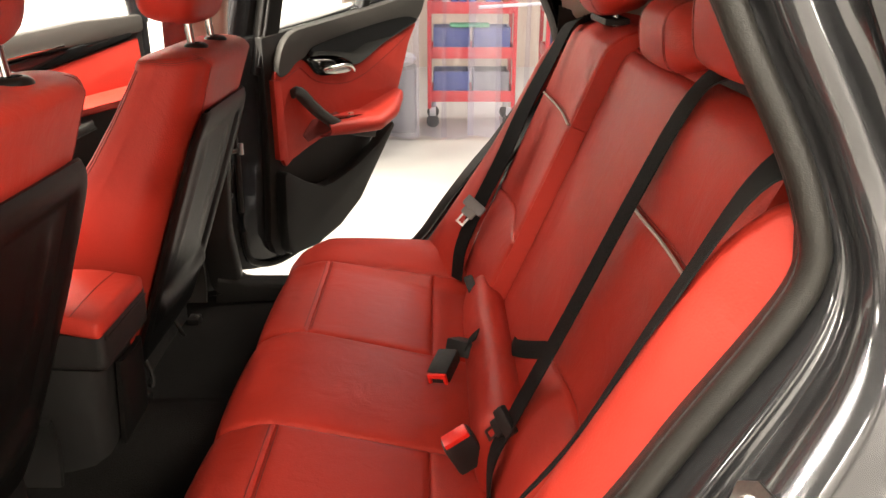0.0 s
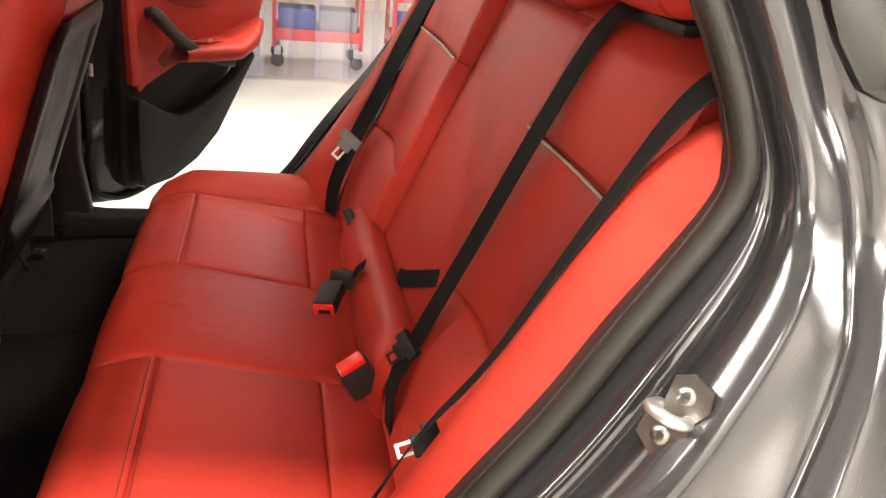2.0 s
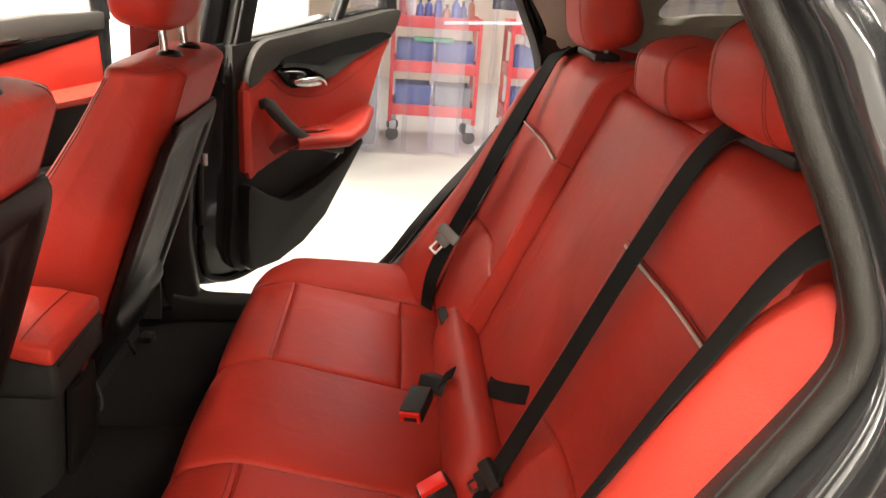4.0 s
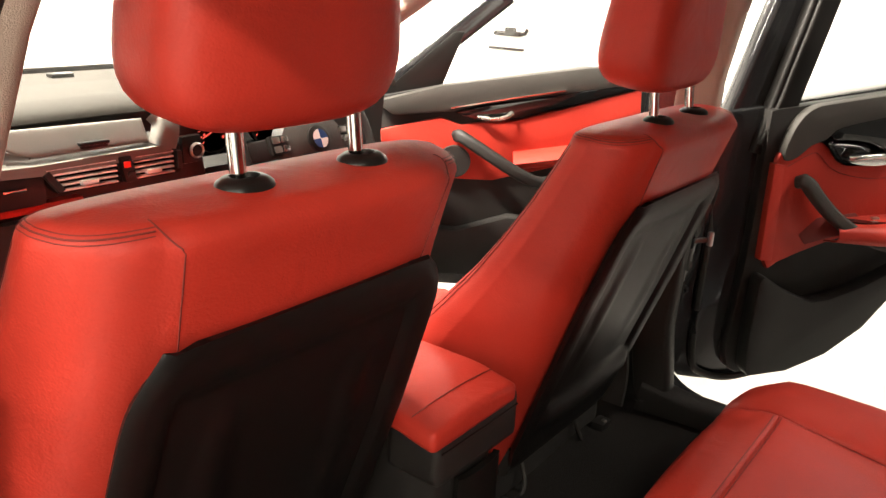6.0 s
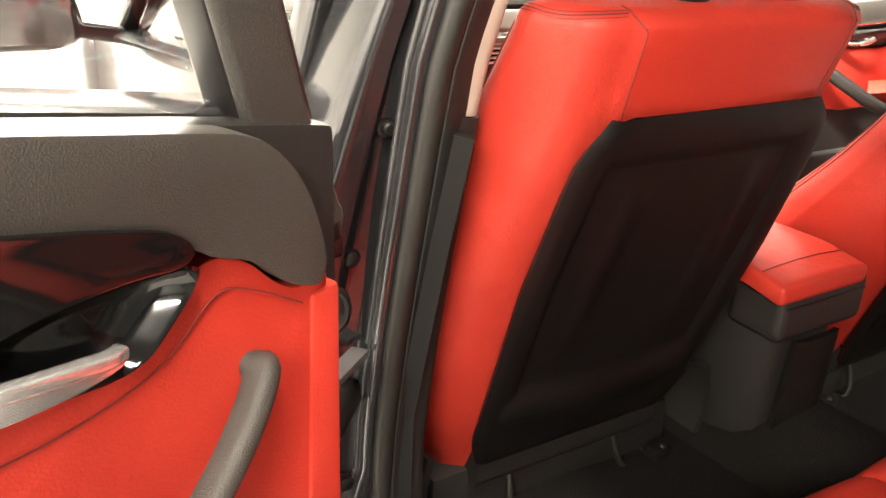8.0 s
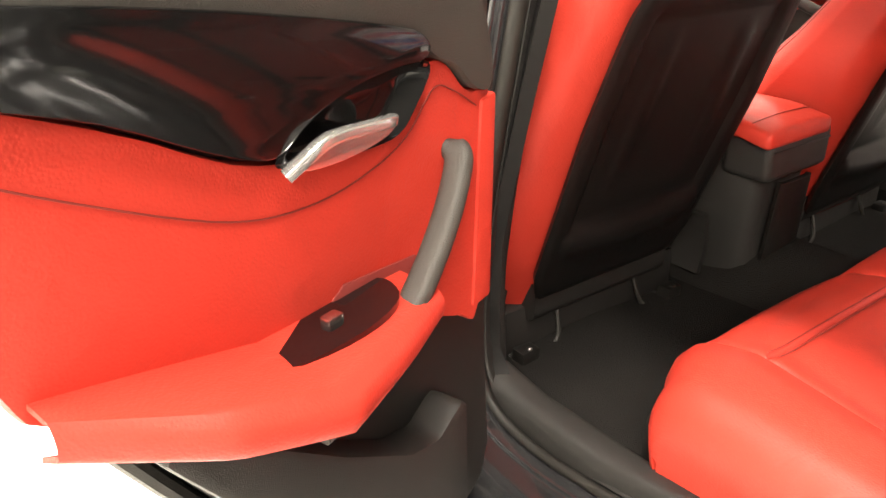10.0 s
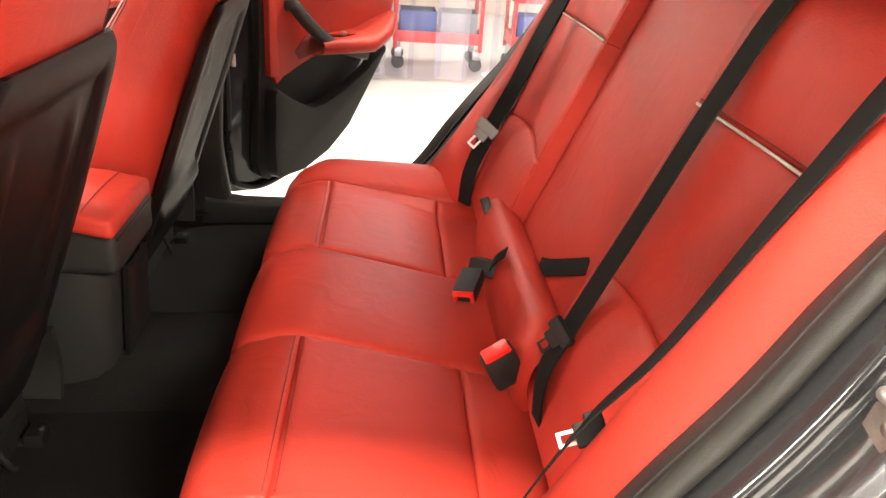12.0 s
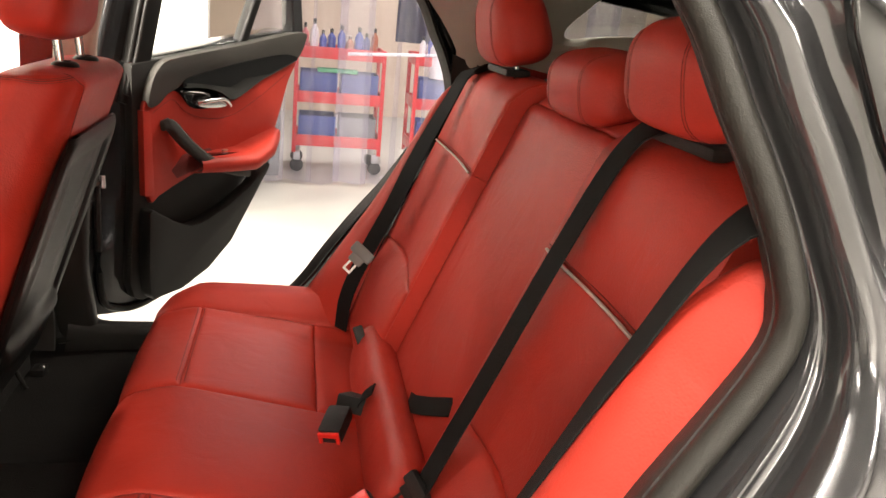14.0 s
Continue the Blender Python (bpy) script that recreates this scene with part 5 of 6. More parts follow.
    part("door_lever", join(sweep(smooth_path([M @ Vector(p) for p in ((0.366, 0.026, 0.968), (0.350, 0.033, 0.980), (0.328, 0.036, 0.989), (0.290, 0.036, 0.988), (0.258, 0.033, 0.985), (0.244, 0.026, 0.983))], 5), rect(0.010, 0.011, 0.003), up=n),
                            flat(round2([(0.352, 0.970), (0.33, 0.984), (0.29, 0.984), (0.245, 0.980), (0.25, 0.972), (0.285, 0.966), (0.325, 0.965)], 4), 0.018, 0.028, 0.003)), LEVER, hb, "bright silver door lever")
    # pull handle: a bent bar from the upper front down into the armrest
    pull = smooth_path([M @ Vector(p) for p in ((0.140, 0.004, 0.928), (0.148, 0.026, 0.926), (0.172, 0.036, 0.896), (0.208, 0.044, 0.860), (0.254, 0.052, 0.826), (0.306, 0.060, 0.801), (0.356, 0.068, 0.786), (0.395, 0.066, 0.778))], 6)
    part("pull_handle", sweep(pull, rect(*grip, 0.008), up=n), SOFT, th, "dark grey pull handle")

    # armrest: a broad ledge with a rolled front
    def arm(u, v):
        s = 0.225 + 0.345 * u
        dep = lerp([(0, 0.060), (0.2, 0.082), (0.5, 0.108), (0.75, 0.090), (1, 0.030)], u)[0]
        zt = 0.826 + 0.010 * u + 0.085 * max(0, u - 0.5)
        drop = 0.75 + 0.25 * math.sin(math.pi * u)
        y, z = lerp([(0, 0.0, 0.010), (0.25, 0.4, 0.007), (0.5, 0.85, 0.002), (0.62, 0.97, -0.008), (0.72, 1.0, -0.020), (0.85, 0.94, -0.036), (1, 0.2, -0.050)], v)
        return M @ Vector((s, 0.006 + y * dep, zt + z * drop))
    part("armrest", grid(arm, 26, 22, 0.004), RED, th, "red leather armrest ledge")
    pm = M @ Matrix.Translation((0, 0, 0.832))
    pod = bmesh.new()
    f = pod.faces.new([pod.verts.new((a, b, 0)) for a, b in round2([(0.258, 0.014), (0.262, 0.040), (0.285, 0.058), (0.335, 0.066), (0.395, 0.060), (0.455, 0.036), (0.515, 0.006), (0.43, 0.004), (0.30, 0.006)], 3)])
    r = bmesh.ops.extrude_face_region(pod, geom=[f])
    bmesh.ops.translate(pod, vec=(0, 0, 0.007), verts=[v for v in r["geom"] if isinstance(v, bmesh.types.BMVert)])
    pod.transform(pm)
    pod = part("switch_pod", pod, GLOSS, th, "black window switch pod")
    part("window_switch", box((0.338, 0.034, 0.009), (0.018, 0.012, 0.008), 0.003, m=pm), SATIN_METAL, pod, "silver window switch")
    # flat dark red plate: shade behind the pull handle, put into colour
    part("pull_shade", flat([(0.16, 0.80), (0.20, 0.84), (0.30, 0.85), (0.33, 0.83), (0.27, 0.795), (0.18, 0.775)], 0.0, 0.014, 0.004), THREAD_SHADE, th)
    stitch([M @ p for p in smooth_path([(s, 0.0135, z) for s, z in ((0.10, 0.962), (0.14, 0.985), (0.17, 0.992), (0.21, 0.958), (0.26, 0.940), (0.33, 0.932), (0.41, 0.945), (0.52, 0.995), (0.62, 1.05))], 6)], th)
    # window frame with divider, and panes
    def bar(pts, w, dd=0.05, mat=PAINT, nm="window_bar"):
        return part(nm, sweep([M @ Vector((s, -0.045, z)) for s, z in pts], rect(w, dd, 0.008), up=n), mat, th, "black window frame bar")
    bar([(0.058, 0.98), (0.090, 1.10), (0.128, 1.246), (0.172, 1.42)], 0.060, 0.05, SATIN)
    # one lining in two tones: lit grey near, shaded black far, by colour
    part("frame_trim", sweep([M @ Vector((s, -0.018, z)) for s, z in ((0.060, 1.00), (0.096, 1.10), (0.134, 1.246), (0.178, 1.42))], rect(0.050, 0.016, 0.006), up=n), SOFT if side > 0 else SATIN, th, "window frame lining, toned for the light on its door")
    if side < 0:
        part("front_flank", sweep([M @ Vector((s, -0.075, z)) for s, z in ((-0.02, 0.93), (0.002, 1.02), (0.024, 1.09), (0.070, 1.24), (0.125, 1.42))], rect(0.085, 0.05, 0.012), up=n), PAINT, th, "glossy painted front flank of the window frame")
    bar([(0.165, 1.425), (0.22, 1.43), (0.40, 1.44), (0.62, 1.41)], 0.05)
    bar([(0.61, 1.42), (0.70, 1.30), (0.715, 1.17)], 0.05)
    bar([(0.470, 1.13), (0.534, 1.27), (0.60, 1.42)], 0.03, 0.04, SATIN)
    for pts in ([(0.12, 1.09), (0.475, 1.15), (0.59, 1.43), (0.18, 1.42)], [(0.49, 1.15), (0.70, 1.19), (0.69, 1.30), (0.62, 1.41), (0.60, 1.42)]):
        pane = part("pane", flat(pts, -0.047, -0.043, 0), WINDOW, th, "clear window pane", smooth=False)
        pane.visible_shadow = False
    # hinge side: check strap, hinges, rubber boot
    part("check_strap", sweep([M @ Vector(p) for p in ((s0, -0.07, 0.80), (*hinge, 0.79))], rect(0.02, 0.008)), STEEL, th, "steel check strap")
    for z in (0.56, 0.98):
        part("hinge", box((s0 - 0.01, -0.06, z), (0.05, 0.035, 0.05), 0.006, m=M), PAINT, th, "painted door hinge")
    part("cable_boot", sweep(smooth_path([M @ Vector(p) for p in ((s0, -0.09, 0.74), (s0 - 0.02, -0.085, 0.73), (hinge[0], hinge[1] - 0.02, 0.73))], 5), circle(0.018, 10)), RUBBER, th, "black rubber cable boot")
    part("door_seal", sweep(smooth_path([M @ Vector((max(s, s0 + 0.02), -0.028, z)) for s, z in ((-0.045, 1.05), (-0.045, 0.8), (-0.045, 0.5), (0.0, 0.432), (0.10, 0.422), (0.25, 0.475), (0.38, 0.60), (0.50, 0.78), (0.60, 0.97), (0.69, 1.13))], 5), circle(0.009, 8)), RUBBER, th, "black rubber door seal")
    return th


rear_door("rear_door", (0.93, 0.25), radians(50), -1, "open rear door with red leather lining and black pocket")
rear_door("rear_door", (-0.81, 0.192), radians(73), 1, "open rear door with red leather armrest and black pull handle", 0.045, (-0.085, -0.13), (0.019, 0.028))


def front_door():
    a = radians(35)
    d = Vector((math.sin(a), -math.cos(a), 0))
    n = -Vector((0, 0, 1)).cross(d)
    M = Matrix(((d.x, n.x, 0, 1.10), (d.y, n.y, 0, 1.04), (0, 0, 1, 0), (0, 0, 0, 1)))
    th = thing("front_door", (1.10, 1.04, 0.4), "open front door with red leather lining", "car door")

    def flat(pts, y0, y1, bev=0.004):
        return plate(pts, y1 - y0, M @ Matrix.Translation((0, y0, 0)), bev)
    part("shell", flat([(-0.42, 0.45), (-0.38, 0.40), (0.40, 0.40), (0.47, 0.50), (0.47, 1.10), (0.25, 1.105), (-0.40, 0.99)], -0.13, -0.03, 0.012), PAINT, th, "graphite door shell")
    part("lining_base", flat([(-0.38, 0.45), (0.38, 0.44), (0.43, 0.52), (0.44, 1.09), (0.26, 1.108), (-0.15, 1.04), (-0.38, 0.99)], -0.03, 0.0, 0.008), BLACK, th, "black lining base")
    part("waist_pad", flat([(-0.36, 0.985), (-0.15, 1.042), (0.26, 1.108), (0.44, 1.12), (0.44, 1.07), (0.15, 1.02), (-0.05, 0.985), (-0.12, 0.965), (-0.30, 0.945)], -0.02, 0.024, 0.012), SOFT, th, "soft grey-black waist padding")
    part("red_field", flat([(-0.34, 0.90), (-0.16, 0.945), (-0.10, 0.925), (-0.04, 0.935), (0.06, 0.945), (0.20, 0.985), (0.42, 1.05), (0.43, 0.88), (0.15, 0.80), (0.0, 0.76), (-0.15, 0.76), (-0.33, 0.80)], -0.01, 0.014, 0.008), RED, th, "red leather door insert")
    part("gloss_trim", flat([(-0.12, 0.962), (0.0, 0.992), (0.18, 1.025), (0.40, 1.072), (0.40, 1.055), (0.20, 0.992), (0.06, 0.950), (-0.06, 0.942)], 0.0, 0.022, 0.005), GLOSS, th, "piano black trim sweep")
    part("chrome_line", sweep([M @ Vector(p) for p in ((-0.13, 0.024, 0.975), (0.03, 0.026, 1.008), (0.20, 0.026, 1.04))], rect(0.005, 0.004)), CHROME, th, "thin chrome line")
    part("door_lever", sweep(smooth_path([M @ Vector(p) for p in ((-0.05, 0.026, 0.953), (-0.01, 0.036, 0.950), (0.03, 0.038, 0.957), (0.05, 0.03, 0.970))], 5), rect(0.014, 0.012, 0.004)), SATIN_METAL, th, "satin silver door lever")
    part("pull_handle", sweep(smooth_path([M @ Vector(p) for p in ((-0.11, 0.012, 0.892), (-0.09, 0.055, 0.895), (0.0, 0.08, 0.845), (0.09, 0.085, 0.795), (0.15, 0.07, 0.775), (0.24, 0.05, 0.80))], 6), rect(0.036, 0.030, 0.012), up=n), BLACK, th, "dark grey pull handle")
    part("speaker", lathe([(0, 0), (0.05, 0.0), (0.048, 0.012), (0.0, 0.014)], 24, M @ Matrix.Translation((-0.115, 0.012, 0.815)) @ Matrix.Rotation(-math.pi / 2, 4, "X")), BLACK, th, "round black speaker grille")
    part("armrest", grid(lambda u, v: M @ Vector((0.06 + 0.36 * u, 0.07 * math.sin(math.pi * min(1, v * 1.2) * 0.8), 0.80 + 0.06 * u + 0.05 * (1 - v))), 12, 8, 0.006), RED, th, "red leather armrest")
    part("map_pocket", flat([(-0.33, 0.52), (0.36, 0.50), (0.40, 0.68), (0.20, 0.655), (0.05, 0.66), (-0.10, 0.61), (-0.33, 0.62)], 0.0, 0.06, 0.012), BLACK, th, "black map pocket")
    for pts, wd in (([(-0.36, 0.98), (-0.22, 1.10), (-0.10, 1.20), (0.02, 1.30)], 0.06), ([(0.0, 1.29), (0.14, 1.375), (0.30, 1.42), (0.40, 1.43)], 0.045), ([(0.40, 1.44), (0.42, 1.28), (0.445, 1.09)], 0.055)):
        part("window_bar", sweep([M @ Vector((s, -0.045, z)) for s, z in pts], rect(wd, 0.045, 0.008), up=n), PAINT, th, "black window frame bar")
    part("mirror_sail", flat([(-0.36, 0.985), (-0.16, 1.035), (-0.10, 1.19), (-0.13, 1.19)], -0.05, -0.02, 0.004), SATIN, th, "black mirror corner cover")
    pane = part("pane", flat([(-0.15, 1.04), (0.27, 1.10), (0.43, 1.10), (0.40, 1.43), (0.28, 1.415), (0.13, 1.37), (-0.08, 1.20)], -0.047, -0.043, 0), WINDOW, th, "clear window pane", smooth=False)
    pane.visible_shadow = False
    return th


front_door()


def near_front_door():
    th = thing("front_door", (-0.82, 0.95, 0.4), "closed graphite front door with a side mirror", "car door")
    M = Matrix(((0, -1, 0, 0), (1, 0, 0, 0), (0, 0, 1, 0), (0, 0, 0, 1)))

    def flat(pts, y0, y1, bev=0.004):
        return plate(pts, y1 - y0, M @ Matrix.Translation((0, y0, 0)), bev)
    part("shell", flat([(0.46, 0.42), (1.40, 0.42), (1.47, 0.60), (1.47, 1.0), (0.45, 1.075)], 0.745, 0.845, 0.02), PAINT, th, "graphite door shell")
    part("waist_pad", flat([(0.45, 1.0), (1.40, 0.93), (1.40, 1.0), (0.45, 1.08)], 0.68, 0.743, 0.015), SOFT, th)
    part("red_field", flat([(0.45, 0.75), (1.35, 0.75), (1.35, 0.93), (0.45, 1.0)], 0.70, 0.742, 0.012), RED, th, "red leather lining")
    part("lining_base", flat([(0.45, 0.44), (1.38, 0.44), (1.38, 0.75), (0.45, 0.75)], 0.69, 0.742, 0.012), BLACK, th)
    for pts, wd in (([(0.46, 1.05), (0.42, 1.25), (0.35, 1.40)], 0.05), ([(0.33, 1.42), (0.65, 1.42), (0.93, 1.33), (1.20, 1.17), (1.44, 1.0)], 0.04)):
        part("window_bar", sweep([Vector((-(side_x(z) + 0.075), y, z)) for y, z in pts], rect(wd, 0.04, 0.008), up=(1, 0, 0)), PAINT, th)
    pane = part("pane", grid(lambda u, v: (-(side_x(1.06 + 0.34 * v) + 0.07), 0.45 - 0.08 * v + (0.92 - 0.5 * v) * u, 1.06 - 0.05 * u + 0.34 * v * (1 - 0.25 * u)), 6, 5), WINDOW, th, "clear window pane")
    pane.visible_shadow = False
    mir = headrest_pad((-1.0, 1.26, 1.06), 0.22, 0.14, 0.11, 0)
    mir = part("mirror_housing", mir, GLOSS, th, "dark mirror housing")
    part("mirror_glass", box((-1.0, 1.202, 1.06), (0.18, 0.004, 0.105), 0.002), CHROME, mir, "mirror glass")
    part("mirror_arm", sweep([(-0.82, 1.28, 1.01), (-0.93, 1.27, 1.03)], rect(0.05, 0.03, 0.01)), GLOSS, mir)
    part("door_handle", sweep(smooth_path([(-0.845, 0.52, 0.90), (-0.875, 0.54, 0.90), (-0.88, 0.62, 0.898), (-0.845, 0.68, 0.895)], 5), rect(0.022, 0.016, 0.006)), PAINT, th, "painted door handle")
    return th


near_front_door()

# ---------------------------------------------------------------- door striker on the rear frame
st = thing("door_striker", (-0.80, -0.48, 0.92), "bright steel door striker screwed to the frame", "door striker")
SM = Matrix(((-0.051, 0.772, -0.634, -0.802), (-0.457, 0.546, 0.702, -0.478), (0.888, 0.325, 0.325, 0.922), (0, 0, 0, 1))) @ Matrix.Scale(0.9, 4)

# door check and cable boot on the far pillar
chk = thing("door_check", (0.80, 0.30, 0.80), "bright steel door check strap on the pillar", "door check")
part("strap", sweep([(0.785, 0.315, 0.803), (0.81, 0.29, 0.806), (0.835, 0.265, 0.808)], rect(0.008, 0.012, 0.003)), DARK_STEEL, chk)
part("bracket", box((0.775, 0.325, 0.803), (0.02, 0.03, 0.05), 0.004), SATIN, chk)
part("pin", lathe([(0, 0), (0.007, 0), (0.007, 0.03), (0, 0.03)], 12, Matrix.Translation((0.83, 0.268, 0.795))), STEEL, chk)
part("bellows", lathe([(0.020, 0), (0.024, 0.008), (0.019, 0.016), (0.024, 0.024), (0.019, 0.032), (0.024, 0.040), (0.018, 0.05)], 16, Matrix.Translation((0.775, 0.32, 0.70)) @ Matrix.Rotation(radians(50), 4, "Z") @ Matrix.Rotation(math.pi / 2, 4, "Y")), RUBBER, chk, "black rubber cable bellows")


def striker_plate():
    pts = [(-0.040, -0.006), (-0.034, -0.020), (-0.014, -0.024), (0.004, -0.016), (0.024, -0.022), (0.040, -0.014), (0.042, 0.008), (0.030, 0.020), (0.006, 0.014), (-0.012, 0.020), (-0.032, 0.016)]
    bm = bmesh.new()
    f = bm.faces.new([bm.verts.new((x, y, 0)) for x, y in pts])
    r = bmesh.ops.extrude_face_region(bm, geom=[f])
    bmesh.ops.translate(bm, vec=(0, 0, 0.004), verts=[v for v in r["geom"] if isinstance(v, bmesh.types.BMVert)])
    bm.transform(SM)
    return bm


part("plate", striker_plate(), DARK_STEEL, st, "pressed steel plate")
part("loop", sweep(smooth_path([SM @ Vector(p) for p in ((0.004, -0.012, 0.0), (0.006, -0.014, 0.018), (0.004, -0.004, 0.030), (0.002, 0.010, 0.030), (0.0, 0.018, 0.020), (0.0, 0.016, 0.0))], 5), circle(0.0055, 10)), STEEL, st, "bent steel loop")
for p in ((0.022, 0.002), (-0.020, -0.002)):
    sc = part("screw", lathe([(0, 0), (0.0085, 0), (0.0085, 0.002), (0.006, 0.004), (0.0035, 0.004), (0.0030, 0.0015), (0, 0.0015)], 20, SM @ Matrix.Translation((*p, 0.004))), DARK_STEEL, st, "torx screw")

# ---------------------------------------------------------------- plastic strip curtain and what stands behind it
cur = thing("strip_curtain", (4.45, -1.0, 0.0), "hanging curtain of clear plastic strips", "strip curtain")
part("rail", box((4.45, -1.35, 2.55), (0.05, 3.0, 0.06), 0.01), STEEL, cur, "steel hanging rail")
rnd = random.Random(4)
for k in range(14):
    y0 = 0.10 - 0.195 * k
    ph = rnd.random() * 6

    def strip(u, v, y0=y0, ph=ph, k=k):
        z = 0.03 + 2.5 * v
        y = y0 - 0.235 * u
        x = 4.45 + 0.012 * (k % 2) + 0.045 * math.sin(u * math.pi * 1.6 + ph) * (1 - 0.7 * v) + 0.02 * math.sin(ph * 2) * (1 - v)
        return (x, y + 0.01 * math.sin(ph + 3 * v), z)
    sp = part("plastic_strip", grid(strip, 8, 12), CLEAR if k % 3 else MILKY, cur)


def tool_trolley(x, y, label):
    th = thing("tool_trolley", (x, y, 0), label, "trolley", "tool trolleys")
    for z in (0.22, 0.55, 0.88):
        t = part("shelf", box((x, y, z), (0.42, 0.66, 0.012), 0.003), TROLLEY, th)
        for sx in (-1, 1):
            part("shelf_lip", box((x + sx * 0.21, y, z + 0.025), (0.012, 0.66, 0.085), 0.003), TROLLEY, t)
            part("shelf_lip", box((x, y + sx * 0.33, z + 0.025), (0.42, 0.012, 0.085), 0.003), TROLLEY, t)
    for sx in (-1, 1):
        for sy in (-1, 1):
            part("post", box((x + sx * 0.205, y + sy * 0.325, 0.55), (0.03, 0.03, 0.80), 0.004), TROLLEY, th)
            c = part("caster_fork", box((x + sx * 0.19, y + sy * 0.30, 0.125), (0.04, 0.05, 0.07), 0.006), STEEL, th)
            part("caster_wheel", lathe([(0, -0.014), (0.05, -0.014), (0.05, 0.014), (0, 0.014)], 20, Matrix.Translation((x + sx * 0.19, y + sy * 0.30, 0.05)) @ Matrix.Rotation(math.pi / 2, 4, "Y")), BLACK, c, "black rubber wheel")
    return th


TR = [(5.15, -0.52), (5.15, -1.42)]
tool_trolley(*TR[0], "red three-shelf workshop trolley loaded with bins and bottles")
tool_trolley(*TR[1], "red three-shelf workshop trolley with boxes and bottles")


def parts_bin(x, y, z, w, h, mat, label):
    bm = join(box((x, y, z + 0.006), (0.30, w, 0.012), 0.003), box((x - 0.15, y, z + h / 2), (0.01, w, h), 0.003), box((x + 0.15, y, z + h / 2), (0.01, w, h), 0.003), box((x, y - w / 2, z + h / 2), (0.30, 0.01, h), 0.003), box((x, y + w / 2, z + h / 2), (0.30, 0.01, h), 0.003))
    return solid("storage_bin", bm, mat, label, "bin", "bins on the trolleys")


def bottle(x, y, z, r, h, mat, label):
    th = thing("spray_bottle", (x, y, z), label, "bottle", "bottles on the trolleys")
    part("body", lathe([(0, 0), (r, 0), (r, h * 0.62), (r * 0.8, h * 0.72), (r * 0.35, h * 0.8), (r * 0.35, h * 0.86), (0, h * 0.86)], 16, Matrix.Translation((x, y, z))), mat, th)
    part("cap", lathe([(r * 0.42, h * 0.84), (r * 0.42, h * 0.97), (r * 0.25, h), (0, h)], 12, Matrix.Translation((x, y, z))), SATIN, th)
    return th


LIQUID = [PAPER, material("amber_bottle", (0.45, 0.16, 0.08), 0.25), material("blue_bottle", (0.06, 0.10, 0.42), 0.25), material("pink_bottle", (0.6, 0.16, 0.18), 0.3), material("green_cloth", (0.12, 0.42, 0.22), 0.8)]
for (tx, ty) in TR:
    for z in (0.23, 0.56):
        for s in (-1, 1):
            parts_bin(tx - 0.02, ty + s * 0.155, z, 0.27, 0.20, BLUE if (s > 0 or z > 0.5) else GREYBOX, "blue plastic storage bin on a trolley shelf" if (s > 0 or z > 0.5) else "grey plastic storage bin on a trolley shelf")
    for k in range(9):
        i = rnd.randrange(4)
        bottle(tx - 0.12 + 0.2 * rnd.random(), ty - 0.27 + 0.067 * k, 0.886, 0.026 + 0.012 * rnd.random(), 0.14 + 0.12 * rnd.random(), LIQUID[i], ("white", "amber", "blue", "pink")[i] + " bottle with a dark cap on the trolley top")
solid("folded_cloth", box((4.98, -0.50, 0.778), (0.10, 0.30, 0.03), 0.01), LIQUID[4], "green folded cloth on a trolley bin", "cloth")
solid("white_canister", lathe([(0, 0), (0.10, 0), (0.105, 0.02), (0.105, 0.22), (0.09, 0.25), (0, 0.25)], 20, Matrix.Translation((4.98, -1.30, 0.775))), PAPER, "white plastic canister on a trolley shelf", "canister")
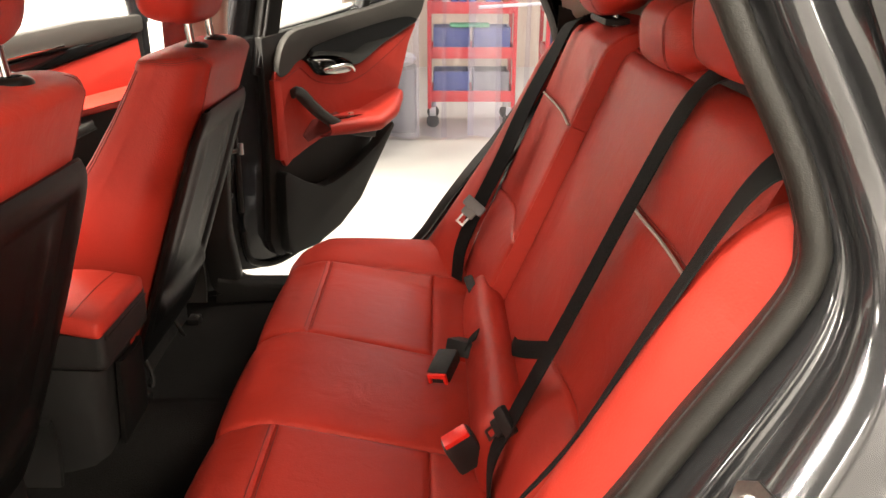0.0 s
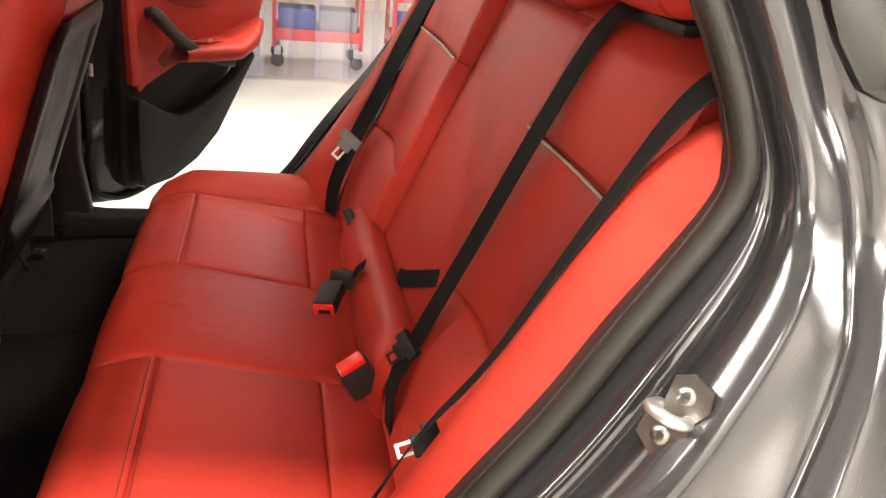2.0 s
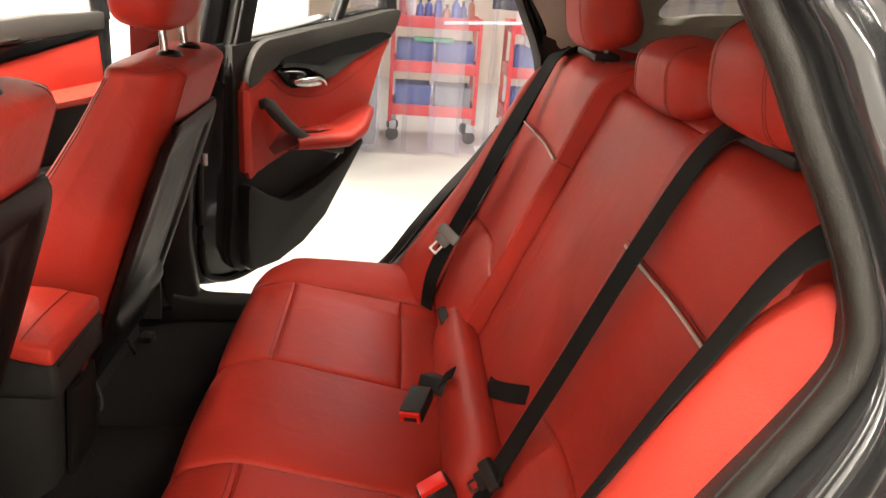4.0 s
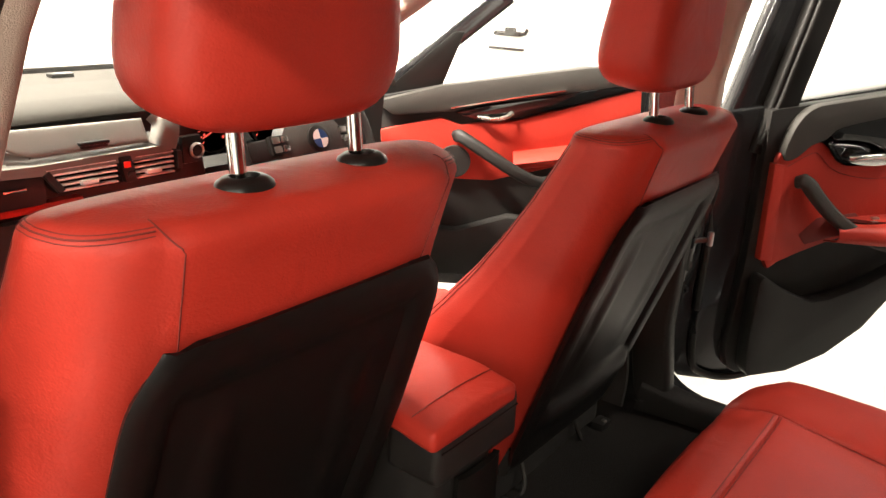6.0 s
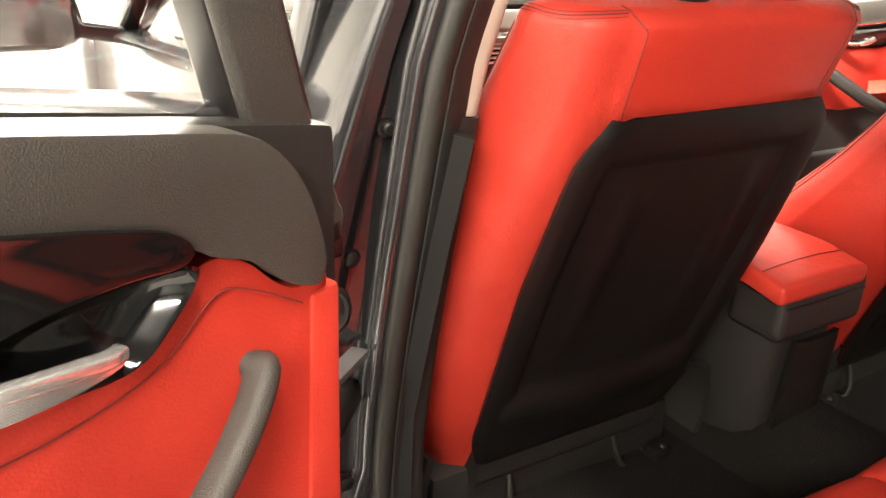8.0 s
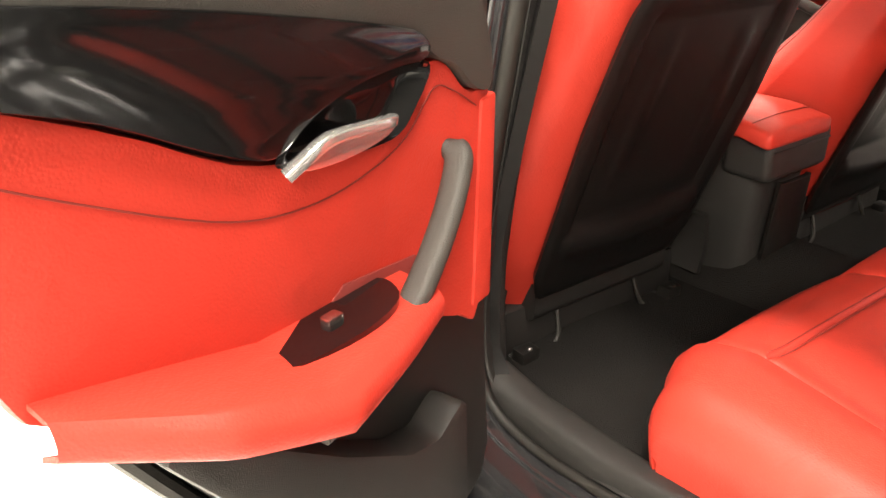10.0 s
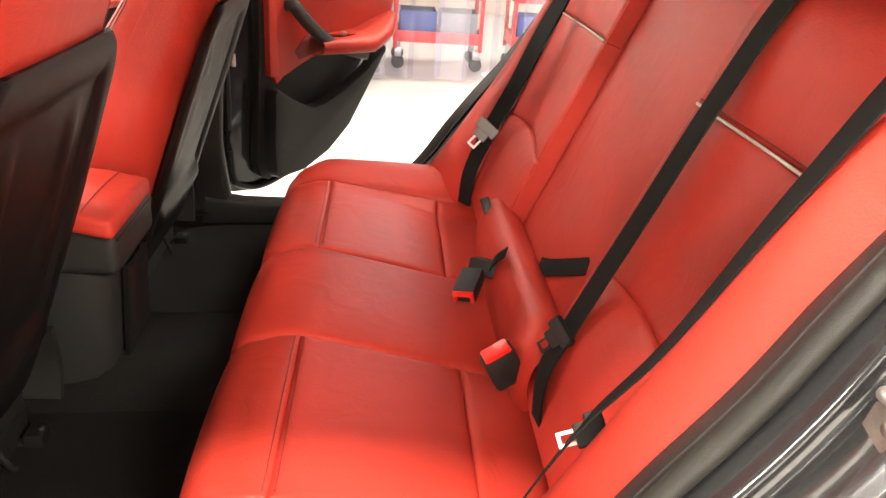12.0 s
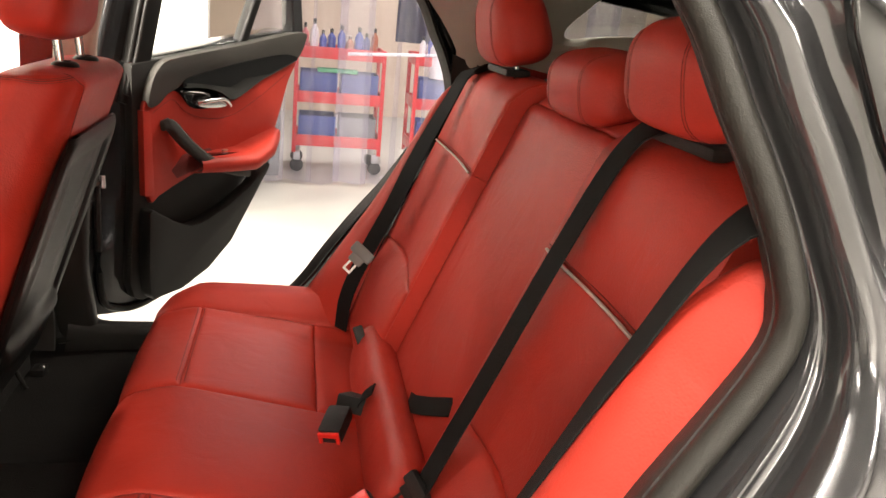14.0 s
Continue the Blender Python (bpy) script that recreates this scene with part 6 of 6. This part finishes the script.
# crate with crumpled paper beside the curtain
crate = thing("storage_crate", (4.9, 0.15, 0.0), "grey plastic crate with white paper on top", "crate")
part("body", box((4.9, 0.12, 0.24), (0.36, 0.42, 0.48), 0.02), GREYBOX, crate)
bm = bmesh.new()
bmesh.ops.create_icosphere(bm, subdivisions=3, radius=1)
for v in bm.verts:
    v.co *= 1 + 0.35 * noise.noise(v.co * 2.5)
    v.co = Vector((4.88 + v.co.x * 0.13, 0.08 + v.co.y * 0.17, 0.54 + v.co.z * 0.06))
solid("crumpled_paper", bm, PAPER, "crumpled white paper lying on a grey crate", "paper")
stand = thing("curtain_stand", (4.62, -0.92, 0), "thin white metal stand behind the curtain", "stand")
part("pole", sweep([(4.62, -0.88, 0.03), (4.62, -0.88, 2.0)], circle(0.014, 10)), PAPER, stand)
part("foot", box((4.62, -0.88, 0.02), (0.30, 0.06, 0.03), 0.008), PAPER, stand)
part("cross_bar", sweep([(4.62, -0.55, 0.93), (4.62, -1.25, 0.97)], circle(0.012, 8)), PAPER, stand)
rack = thing("garment_rack", (5.6, -1.15, 0), "plain steel garment rack behind the curtain", "garment rack")
for y in (-0.9, -1.4):
    part("upright", sweep([(5.6, y, 0.03), (5.6, y, 1.68)], circle(0.012, 8)), STEEL, rack)
    part("foot", box((5.6, y, 0.015), (0.4, 0.03, 0.03), 0.006), STEEL, rack)
part("top_rail", sweep([(5.6, -0.9, 1.68), (5.6, -1.4, 1.68)], circle(0.012, 8)), STEEL, rack)
solid("hanging_coverall", grid(lambda u, v: (5.585 + 0.05 * math.sin(u * 9) * (1 - v), -1.02 - 0.26 * u, 1.0 + 0.69 * v), 16, 8, 0.03), material("dark_blue_cloth", (0.02, 0.025, 0.07), 0.85), "dark blue work coverall hanging behind the curtain", "coverall")
# wall fittings seen through the front window
fit_ob = thing("wall_fitting", (3.55, 2.60, 1.0), "small dark metal fitting on the white wall", "wall fitting")
part("bracket", join(box((3.54, 2.62, 1.020), (0.04, 0.20, 0.030), 0.010), box((3.54, 2.60, 1.042), (0.04, 0.07, 0.035), 0.010), sweep([(3.54, 2.53, 1.02), (3.54, 2.49, 1.025), (3.54, 2.475, 1.055)], circle(0.012, 8))), BLACK, fit_ob)
solid("wall_slot", box((3.545, 2.63, 0.925), (0.03, 0.26, 0.016), 0.006), BLACK, "short grey slot cover on the white wall", "slot cover")
